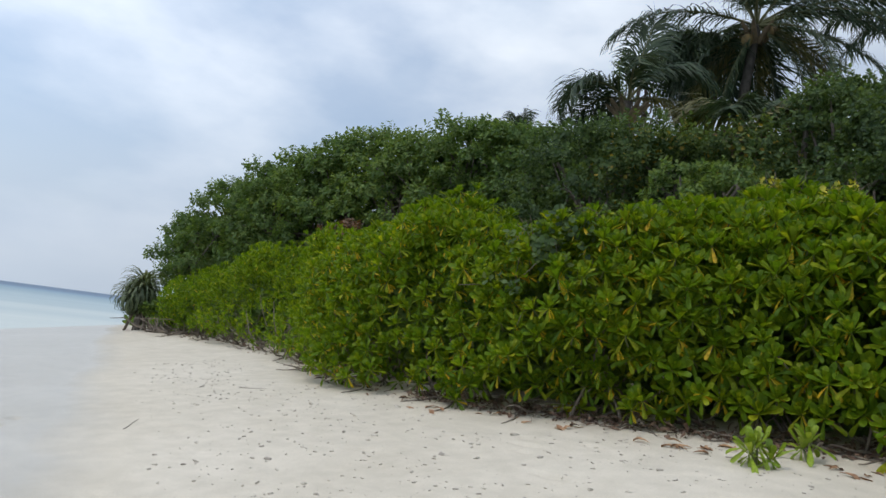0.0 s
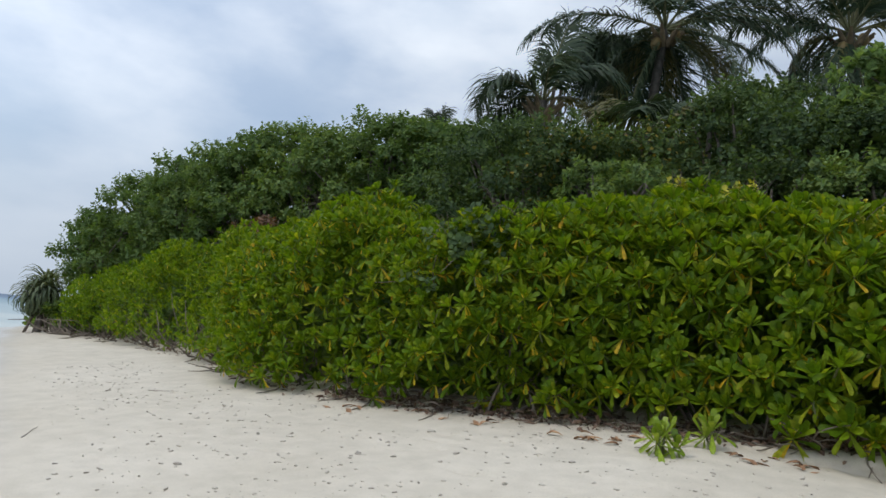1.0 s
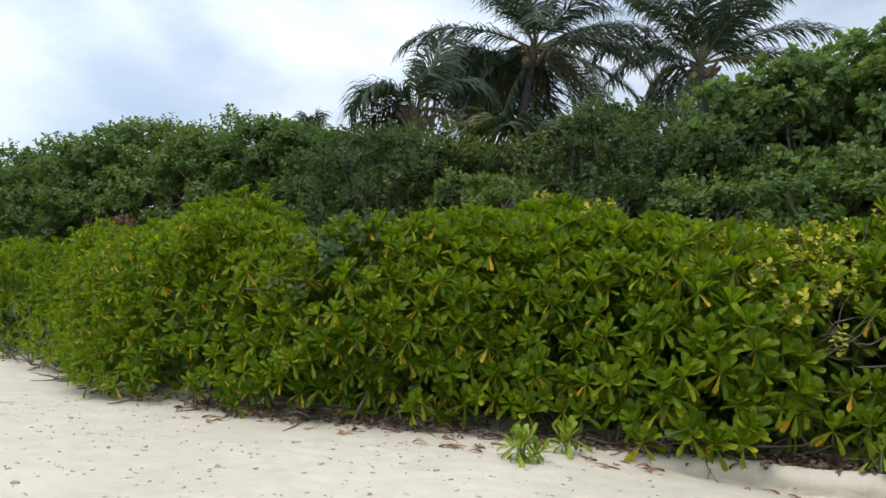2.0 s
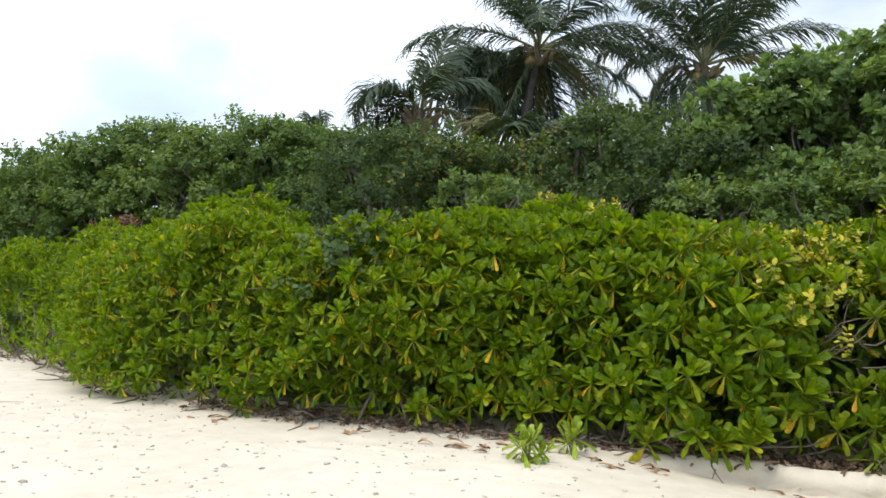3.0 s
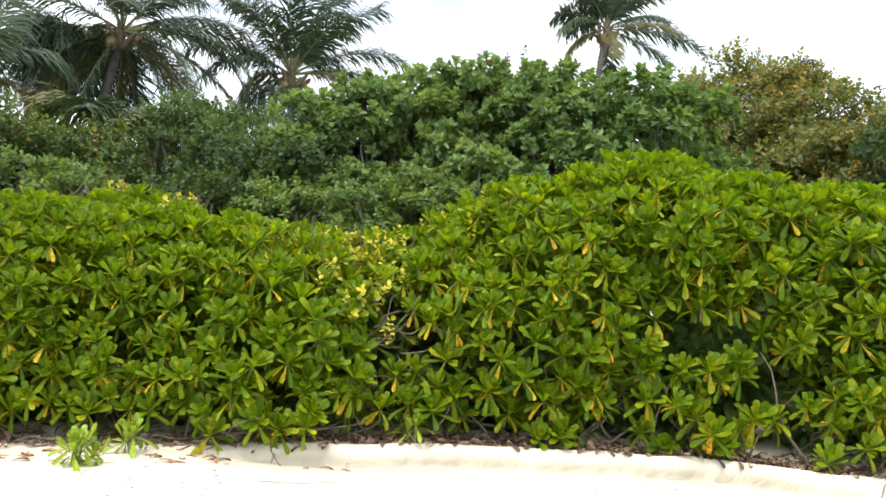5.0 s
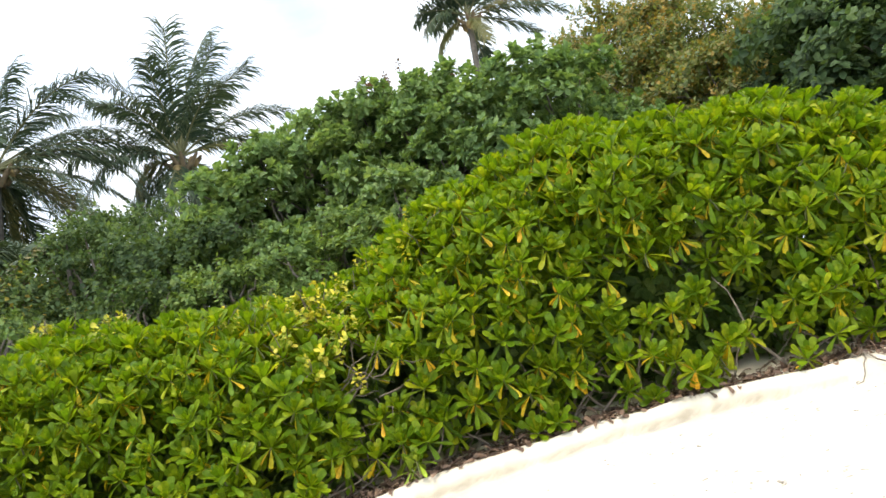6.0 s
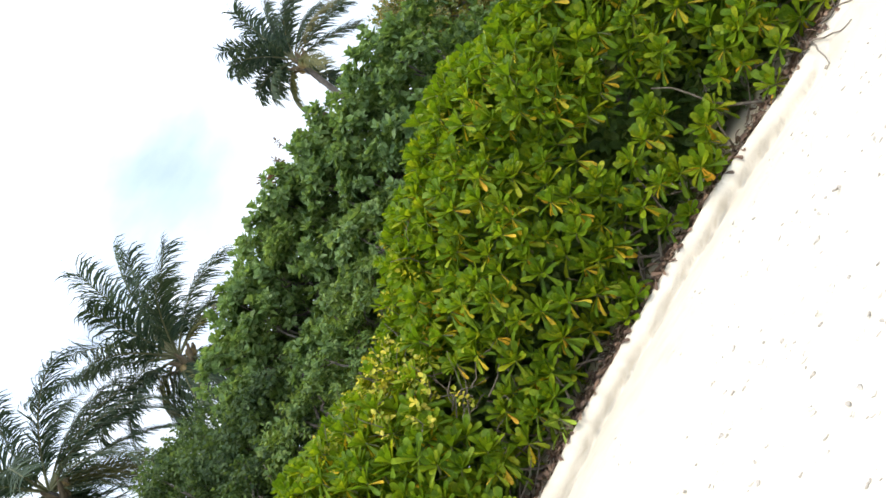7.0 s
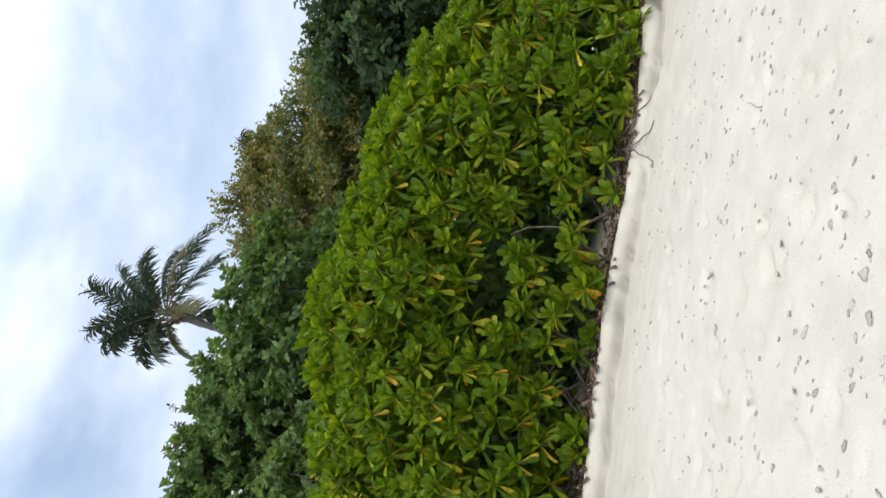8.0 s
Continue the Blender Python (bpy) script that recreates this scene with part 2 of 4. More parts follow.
def undercut(x, y):
    """How far the little scarp's face and foot are set back under its rim, in y."""
    v = y - edge(x)
    lip = step(x, -1.6, 0.4) * (1 - 0.75 * np.exp(-((x - 5.45) / 0.35) ** 2))
    wob = 0.10 * vnoise(x, y * 0, 0.8, 5) + 0.06 * vnoise(x, y * 0.3, 0.21, 6) + 0.025 * vnoise(x, y, 0.1, 7)
    w = -0.15 - v - wob
    s = np.clip(w / 0.12, 0, 1)
    deep = 0.115 + 0.06 * vnoise(x, x * 0, 0.37, 15) + 0.02 * vnoise(x, x * 0, 0.13, 16)
    face = -(0.12 - deep * s) * np.sin(np.pi * np.minimum(1, s * 1.15) / 1.5) / 0.87 + 0.12 * s
    return lip * np.where(w > 0.12, face * np.clip(1 - (w - 0.12) / 0.4, 0, 1), face)


def mesh_ob(name, V, F, mats, parent=None, label="", midx=None, smooth=True):
    """One mesh object from arrays of vertices and faces (all quads as an array, or a list of any)."""
    me = bpy.data.meshes.new(name)
    V = np.asarray(V, np.float32)
    if isinstance(F, np.ndarray):
        k = F.shape[1]
        me.vertices.add(len(V))
        me.vertices.foreach_set("co", V.ravel())
        me.loops.add(F.size)
        me.loops.foreach_set("vertex_index", F.astype(np.int32).ravel())
        me.polygons.add(len(F))
        me.polygons.foreach_set("loop_start", np.arange(0, F.size, k, dtype=np.int32))
    else:
        me.from_pydata([tuple(map(float, p)) for p in V], [], [tuple(map(int, f)) for f in F])
    for m in mats if isinstance(mats, (list, tuple)) else [mats]:
        me.materials.append(m)
    if midx is not None:
        me.polygons.foreach_set("material_index", np.asarray(midx, np.int32))
    if smooth:
        me.polygons.foreach_set("use_smooth", np.ones(len(me.polygons), bool))
    me.update(calc_edges=True)
    return link(name, me, parent, label)


def link(name, me, parent=None, label="", m=None):
    ob = new(name, me)
    if parent is not None:
        ob.parent = parent
    if m is not None:
        ob.matrix_basis = m
    if label:
        tagged(ob, label)
    return ob


class Pile:
    """Gathers quads of several materials into one mesh."""

    def __init__(self):
        self.V, self.F, self.M, self.n = [], [], [], 0

    def add(self, V, F, m=0):
        V, F = np.asarray(V, float), np.asarray(F, int)
        self.V.append(V)
        self.F.append(F + self.n)
        self.M.append(np.full(len(F), m) if np.isscalar(m) else np.asarray(m))
        self.n += len(V)
        return self

    def arrays(self):
        return np.concatenate(self.V), np.concatenate(self.F), np.concatenate(self.M)

    def ob(self, name, mats, parent=None, label=""):
        V, F, M = self.arrays()
        return mesh_ob(name, V, F, mats, parent, label, M)


def spread(template, R, T):
    """Copies of a template (V, F, M) by rotation-scale matrices R (k,3,3) and places T (k,3), as one set of arrays."""
    V, F, M = template
    k = len(T)
    W = (np.einsum("kij,nj->kni", R, V) + T[:, None]).reshape(-1, 3)
    return W, (F[None] + (np.arange(k) * len(V))[:, None, None]).reshape(-1, F.shape[1]), np.tile(M, k)


def frames_of(N, spin, size):
    """Rotation-scale matrices that turn +z into the rows of N, spun round it."""
    N = N / np.linalg.norm(N, axis=1, keepdims=True)
    ref = np.where(np.abs(N[:, 2:]) > 0.95, np.array([[1.0, 0, 0]]), np.array([[0, 0, 1.0]]))
    X = np.cross(ref, N)
    X /= np.linalg.norm(X, axis=1, keepdims=True)
    Y = np.cross(N, X)
    c, s = np.cos(spin)[:, None], np.sin(spin)[:, None]
    return np.stack([X * c + Y * s, Y * c - X * s, N], -1) * np.asarray(size)[:, None, None]


def tube(points, radii, sides=6):
    P, k = np.asarray(points, float), sides
    D = np.gradient(P, axis=0)
    D /= np.linalg.norm(D, axis=1, keepdims=True) + 1e-9
    ref = np.array([0.31, 0.94, 0.12]) if abs(D[0][2]) > 0.7 else np.array([0, 0, 1.0])
    A = np.cross(D, ref)
    A /= np.linalg.norm(A, axis=1, keepdims=True) + 1e-9
    B = np.cross(D, A)
    th = np.linspace(0, 2 * np.pi, k, endpoint=False)
    V = P[:, None] + np.asarray(radii)[:, None, None] * (np.cos(th)[None, :, None] * A[:, None] + np.sin(th)[None, :, None] * B[:, None])
    i, j = np.meshgrid(np.arange(len(P) - 1), np.arange(k), indexing="ij")
    a, b = i * k + j, i * k + (j + 1) % k
    F = np.stack([a, b, b + k, a + k], -1).reshape(-1, 4)
    return V.reshape(-1, 3), F


def bent(start, way, length, r, steps=6, sag=0.0, wander=0.25):
    """A branch's centre line: wanders, and bends up (sag < 0) or down."""
    p, d, out = np.array(start, float), np.array(way, float), []
    d /= np.linalg.norm(d)
    for _ in range(steps):
        out.append(p.copy())
        p = p + d * length / (steps - 1)
        d = d + r.normal(0, wander, 3) * 0.5 + np.array([0, 0, -sag])
        d /= np.linalg.norm(d)
    return np.array(out)


def leaf(length, width, tilt, spin, curl, fold=0.12, stations=((0.0, 0.10), (0.35, 0.42), (0.68, 0.95), (0.9, 0.86), (1.0, 0.30)), base=0.01):
    """One leaf as a folded, curled strip: tilt is its angle over the horizontal at its foot, curl how far it bends down."""
    V, ang, at, z, last = [], tilt, base, 0.0, 0.0
    for t, w in stations:
        ds = (t - last) * length
        at, z, last = at + ds * math.cos(ang), z + ds * math.sin(ang), t
        ang -= curl * (t + 0.2) * 0.55
        h = w * width / 2
        up = fold * h
        nx, nz = -math.sin(ang), math.cos(ang)
        V += [(at + nx * up, -h, z + nz * up), (at, 0, z), (at + nx * up, h, z + nz * up)]
    V = np.array(V)
    c, s = math.cos(spin), math.sin(spin)
    V = np.stack([V[:, 0] * c - V[:, 1] * s, V[:, 0] * s + V[:, 1] * c, V[:, 2]], 1)
    F = []
    for i in range(len(stations) - 1):
        for j in range(2):
            a = i * 3 + j
            F.append((a, a + 3, a + 4, a + 1))
    return V, np.array(F)


FULL = ((0.0, 0.14), (0.34, 0.48), (0.70, 0.96), (0.92, 0.90), (1.0, 0.42))
THIN = ((0.0, 0.16), (0.45, 0.74), (0.82, 1.0), (1.0, 0.42))


def rosette(seed, n=19, length=0.198, width=0.070, shape=FULL, old=0, stem=0.15, low=5):
    """A whorl of paddle leaves round a stem tip: a tight cup of young leaves, broad spread leaves, lower ones bent back, old ones hanging yellow.
    Materials: leaf, old leaf, stem."""
    r, p = rng_of(seed), Pile()
    for i in range(n):
        f = i / (n - 1)
        hang = i >= n - low
        tilt = radians(r.uniform(-48, -8) if hang else 82 - 62 * f ** 1.1 + r.normal(0, 8))
        ln = length * (0.52 + 0.53 * min(1, f * 1.5)) * r.uniform(0.86, 1.12)
        wd = width * (0.66 + 0.40 * min(1, f * 1.5)) * r.uniform(0.88, 1.1) * (0.72 if hang else 1)
        V, F = leaf(ln, wd, tilt, i * 2.39996 + r.normal(0, 0.14), r.uniform(0.0, 0.7) if hang else r.uniform(-0.35, 0.45), r.uniform(0.5, 0.9) if hang else r.uniform(0.12, 0.42), shape, 0.012)
        V[:, 2] -= 0.055 * f
        p.add(V, F, 0)
    for i in range(old):
        V, F = leaf(length * r.uniform(0.75, 1.0), width * 0.66, radians(r.uniform(-75, -35)), r.uniform(0, 6.28), r.uniform(-0.1, 0.4), 0.6, shape)
        V[:, 2] -= 0.055
        p.add(V, F, 1)
    if stem:
        line = bent((0, 0, -0.02), (r.normal(0, 0.15), r.normal(0, 0.15), -1), stem, r, 4, 0, 0.2)
        p.add(*tube(line, [0.007, 0.009, 0.011, 0.012], 4), 2)
    return p.arrays()


def oval(length, width, tilt, spin, curl, fold):
    """A small pointed oval leaf, folded at its midrib: two quads."""
    h, k = width / 2, fold * width / 2
    ca, sa, cb, sb = math.cos(tilt), math.sin(tilt), math.cos(tilt - curl), math.sin(tilt - curl)
    a, m = 0.36 * length, 0.74 * length
    x1, z1 = a * ca, a * sa
    x2, z2 = x1 + (m - a) * cb, z1 + (m - a) * sb
    x3, z3 = x2 + (length - m) * cb, z2 + (length - m) * sb
    V = np.array([(0, 0, 0), (x1 - sa * k, -h, z1 + ca * k), (x2 - sb * k, -0.8 * h, z2 + cb * k), (x3, 0, z3), (x2 - sb * k, 0.8 * h, z2 + cb * k), (x1 - sa * k, h, z1 + ca * k)])
    c, s = math.cos(spin), math.sin(spin)
    return np.stack([V[:, 0] * c - V[:, 1] * s, V[:, 0] * s + V[:, 1] * c, V[:, 2]], 1), np.array([(0, 1, 2, 3), (0, 3, 4, 5)])


def sprig(seed, n, length, width, steep=58, spread_deg=75, depth=0.15):
    """A twig end with oval leaves all round and along it."""
    r, p = rng_of(seed), Pile()
    for i in range(n):
        f = i / max(1, n - 1)
        V, F = oval(length * r.uniform(0.7, 1.15), width * r.uniform(0.8, 1.15), radians(steep - spread_deg * f + r.normal(0, 14)), i * 2.39996 + r.normal(0, 0.3), r.uniform(0.1, 0.8), r.uniform(0, 0.5))
        V[:, 2] -= depth * f
        p.add(V, F, 0)
    return p.arrays()


# ---- ground, sea ----
def axis_steps(lo, hi, fine, far_lo, far_hi, grow=1.13):
    mid = list(np.arange(lo, hi, fine))
    a, s = [], fine
    x = lo
    while x > far_lo:
        s *= grow
        x -= s
        a.append(x)
    b, s = [], fine
    x = mid[-1]
    while x < far_hi:
        s *= grow
        x += s
        b.append(x)
    return np.array(a[::-1] + mid + b)


def sand_material():
    m, n, l = nodes_of("coral_sand")
    b = n["Principled BSDF"]
    big, mid, small = noise_node(n, l, 0.45, 4), noise_node(n, l, 4.0, 5), noise_node(n, l, 220, 3)
    r1 = ramp(n, [(0.3, (0.470, 0.420, 0.338)), (0.7, (0.535, 0.484, 0.402))])
    l.new(big, r1.inputs["Fac"])
    r2 = ramp(n, [(0.3, (0.90, 0.90, 0.89)), (0.65, (1.05, 1.05, 1.05))])
    l.new(mid, r2.inputs["Fac"])
    r3 = ramp(n, [(0.3, (0.84, 0.83, 0.81)), (0.6, (1.06, 1.06, 1.06))])
    l.new(small, r3.inputs["Fac"])
    c = mixed(n, l, 1.0, r1.outputs["Color"], r2.outputs["Color"], "MULTIPLY")
    c = mixed(n, l, 1.0, c, r3.outputs["Color"], "MULTIPLY")
    # dark and pale grains that stand out singly
    fl = ramp(n, [(0.27, (0.72, 0.70, 0.67)), (0.33, (1, 1, 1)), (0.70, (1, 1, 1)), (0.76, (1.1, 1.1, 1.1))])
    l.new(noise_node(n, l, 60, 2), fl.inputs["Fac"])
    c = mixed(n, l, 1.0, c, fl.outputs["Color"], "MULTIPLY")
    # damp sand left by the last wash of the sea: everything on the sea's side of a wavering line
    co, sep = n.new("ShaderNodeTexCoord"), n.new("ShaderNodeSeparateXYZ")
    l.new(co.outputs["Object"], sep.inputs[0])
    dot = n.new("ShaderNodeVectorMath")
    dot.operation = "DOT_PRODUCT"
    dot.inputs[1].default_value = (-0.52, -0.854, 0)
    l.new(co.outputs["Object"], dot.inputs[0])
    wav = n.new("ShaderNodeMath")
    wav.operation = "MULTIPLY_ADD"
    wav.inputs[1].default_value = 1.1
    l.new(noise_node(n, l, 0.35, 4), wav.inputs[0])
    l.new(dot.outputs["Value"], wav.inputs[2])
    wet = n.new("ShaderNodeMapRange")
    wet.inputs["From Min"].default_value, wet.inputs["From Max"].default_value = 0.50, 1.05
    l.new(wav.outputs[0], wet.inputs["Value"])
    c = mixed(n, l, wet.outputs["Result"], c, mixed(n, l, 1.0, c, (0.84, 0.85, 0.865), "MULTIPLY"))
    l.new(c, b.inputs["Base Color"])
    rr = n.new("ShaderNodeMapRange")
    rr.inputs["To Min"].default_value, rr.inputs["To Max"].default_value = 0.92, 0.3
    l.new(wet.outputs["Result"], rr.inputs["Value"])
    l.new(rr.outputs["Result"], b.inputs["Roughness"])
    bm = n.new("ShaderNodeBump")
    bm.inputs["Strength"].default_value, bm.inputs["Distance"].default_value = 0.35, 0.012
    l.new(noise_node(n, l, 38, 6, rough=0.65), bm.inputs["Height"])
    l.new(bm.outputs["Normal"], b.inputs["Normal"])
    return m


def sand_dents(X, Y):
    """Shallow scuffs and hollows in the dry sand before the shrubs."""
    r, Z = rng_of(31), np.zeros_like(X)
    spots = [(r.uniform(-1.5, 7.5), r.uniform(1.6, 5.6)) for _ in range(300)] + [(r.uniform(-8, -0.5), r.uniform(2.5, 6.6)) for _ in range(60)]
    for cx, cy in spots:
        a, q, k = r.normal(0.3, 0.5), r.uniform(0.02, 0.055), r.uniform(1.2, 2.6)
        i = (np.abs(X - cx) < 0.5) & (np.abs(Y - cy) < 0.5)
        dx, dy = X[i] - cx, Y[i] - cy
        e = ((dx * math.cos(a) + dy * math.sin(a)) / (q * k)) ** 2 + ((dy * math.cos(a) - dx * math.sin(a)) / q) ** 2
        Z[i] += -r.uniform(0.014, 0.042) * np.exp(-e) + 0.006 * np.exp(-((np.sqrt(e) - 1.7) / 0.5) ** 2)
    return Z


def build_ground():
    far = axis_steps(-8.5, 8.0, 0.09, -3200, 3200)
    xs = np.concatenate([far[far < 0.6], np.arange(0.6, 5.0, 0.032), far[far > 5.0]])
    ys = axis_steps(1.4, 8.4, 0.035, -3200, 3200)
    X, Y = np.meshgrid(xs, ys, indexing="ij")
    Z = ground_z(X, Y, True) + sand_dents(X, Y)
    V = np.stack([X, Y + undercut(X, Y), Z], -1).reshape(-1, 3)
    i, j = np.meshgrid(np.arange(len(xs) - 1), np.arange(len(ys) - 1), indexing="ij")
    a = i * len(ys) + j
    F = np.stack([a, a + len(ys), a + len(ys) + 1, a + 1], -1).reshape(-1, 4)
    ob = mesh_ob("ground", V, F, sand_material())
    tagged(ob, "pale coral sand beach sloping up to the shrubs", "beach", kind="structure")


def build_sea():
    m, n, l = nodes_of("lagoon_water")
    b = n["Principled BSDF"]
    co = n.new("ShaderNodeTexCoord")
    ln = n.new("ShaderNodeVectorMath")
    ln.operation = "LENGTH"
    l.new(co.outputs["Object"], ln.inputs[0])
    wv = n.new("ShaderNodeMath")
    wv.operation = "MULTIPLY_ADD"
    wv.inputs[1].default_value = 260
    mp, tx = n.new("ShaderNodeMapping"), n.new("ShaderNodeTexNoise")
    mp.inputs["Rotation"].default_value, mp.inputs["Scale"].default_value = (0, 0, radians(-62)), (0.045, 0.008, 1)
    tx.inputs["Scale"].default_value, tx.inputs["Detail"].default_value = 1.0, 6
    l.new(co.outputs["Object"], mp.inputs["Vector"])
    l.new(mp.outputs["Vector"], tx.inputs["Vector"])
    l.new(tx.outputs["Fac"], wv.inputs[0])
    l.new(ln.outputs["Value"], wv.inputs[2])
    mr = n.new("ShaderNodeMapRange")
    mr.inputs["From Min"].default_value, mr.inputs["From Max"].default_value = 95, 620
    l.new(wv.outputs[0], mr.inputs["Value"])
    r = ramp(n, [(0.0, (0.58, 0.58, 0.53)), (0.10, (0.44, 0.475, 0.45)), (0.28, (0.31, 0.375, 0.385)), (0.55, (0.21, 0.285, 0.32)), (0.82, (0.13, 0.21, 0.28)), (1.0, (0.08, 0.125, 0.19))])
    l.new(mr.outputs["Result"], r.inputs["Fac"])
    l.new(r.outputs["Color"], b.inputs["Base Color"])
    b.inputs["Roughness"].default_value, b.inputs["Specular IOR Level"].default_value = 0.45, 0.1
    bm = n.new("ShaderNodeBump")
    bm.inputs["Strength"].default_value, bm.inputs["Distance"].default_value = 0.5, 0.15
    l.new(noise_node(n, l, 0.9, 6), bm.inputs["Height"])
    l.new(bm.outputs["Normal"], b.inputs["Normal"])
    xs = axis_steps(-60, 40, 2.0, -3400, 3400, 1.2)
    X, Y = np.meshgrid(xs, xs, indexing="ij")
    Z = SEA + 0.02 * vnoise(X, Y, 3.0, 9)
    k = len(xs)
    i, j = np.meshgrid(np.arange(k - 1), np.arange(k - 1), indexing="ij")
    a = i * k + j
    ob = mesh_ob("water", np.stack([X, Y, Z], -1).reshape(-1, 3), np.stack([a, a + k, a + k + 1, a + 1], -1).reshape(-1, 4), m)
    tagged(ob, "calm pale turquoise lagoon under a grey sky", "sea", kind="structure")


build_ground()
build_sea()

# ---- shrubs along the beach ----
# (bearing, elevation of the top of the shrubs there)
TOP_AZ = (-60, -48, -46, -43, -40, -34, -30, -26, -21, -17, -12, -9, -6, -2.7, 1.2, 5, 8.3, 12.5, 17, 21, 25.5, 29.5, 31.8, 33.8, 36, 38, 43, 48, 52, 56, 60)
TOP_EL = (9, 10, 10.7, 12.5, 14.6, 16.0, 16.8, 18.0, 18.0, 17.0, 15.6, 13.4, 12.2, 11.6, 12.0, 12.3, 12.5, 12.6, 12.4, 11.8, 10.6, 9.5, 9.7, 11.2, 10.0, 9.0, 7.4, 5.4, 3.2, 0.8, -0.2)


def shrub_height(x):
    """Height of the shrubs' shoulder over the ground at the edge, at x along the beach."""
    x = np.asarray(x, float)
    y = edge(x) + 1.5
    d = np.hypot(x, y)
    el = np.interp(np.degrees(np.arctan2(-x, y)), TOP_AZ, TOP_EL)
    return np.maximum(0.5, 1.5 + d * np.tan(np.radians(el)) - ground_z(x, edge(x)) - 0.24)


def shrub_point(x, q):
    """The outer skin of the shrubs: x along the beach, q from 0 (skirt) over 1 (shoulder) to 2 (back). Returns place and normal."""
    def at(x, q):
        h = shrub_height(x)
        up = np.where(q < 1, 0.10 + (h - 0.10) * np.sin(np.clip(q, 0, 1) * np.pi / 2) ** 0.9, h - 0.25 * (q - 1) ** 2 * h * 0.3)
        back = np.where(q < 1, -0.12 + 1.35 * np.clip(q, 0, 1) ** 2.3, 1.23 + 2.2 * (q - 1))
        lump = 0.54 * vnoise(x, up, 1.25, 21) + 0.23 * vnoise(x, up + back, 0.55, 22)
        lump = lump * np.minimum(1, 0.25 + up) * np.interp(x, (-9, -5), (1.6, 1.0))
        y = edge(x) + back + lump * np.where(q < 1, 0.75, 0.2)
        z = ground_z(x, edge(x)) + up + lump * np.where(q < 1, 0.1, 0.55) + 0.16 * step(q, 0.6, 1.0) * vnoise(x, q, 0.42, 23)
        return np.stack([x, y, z], -1)

    e = 0.03
    P = at(x, q)
    N = np.cross(at(x + e, q) - P, at(x, q + e) - P)
    N /= np.linalg.norm(N, axis=-1, keepdims=True) + 1e-9
    N = np.where(N[:, 1:2] > 0.3, -N, N)
    N = np.where((N[:, 2:3] < -0.2) , N * np.array([1, 1, -1]), N)
    return P, N


NEAR_ROSETTES = [rosette(100 + i, n=21 + i % 4, old=(1, 2, 3, 0, 4, 2, 1, 5, 3, 2)[i]) for i in range(10)]
SOFT_ROSETTES = [rosette(140 + i, n=14, shape=THIN, old=(0, 0, 1, 0)[i], stem=0.0, width=0.070, length=0.195) for i in range(4)]
ROSETTE_MESHES = []
for V, F, M in NEAR_ROSETTES:
    o = mesh_ob("leaf_rosette", V, F, [M_CABBAGE, M_CABBAGE_OLD, M_STEM], midx=M)
    ROSETTE_MESHES.append(o.data)
    bpy.data.objects.remove(o)


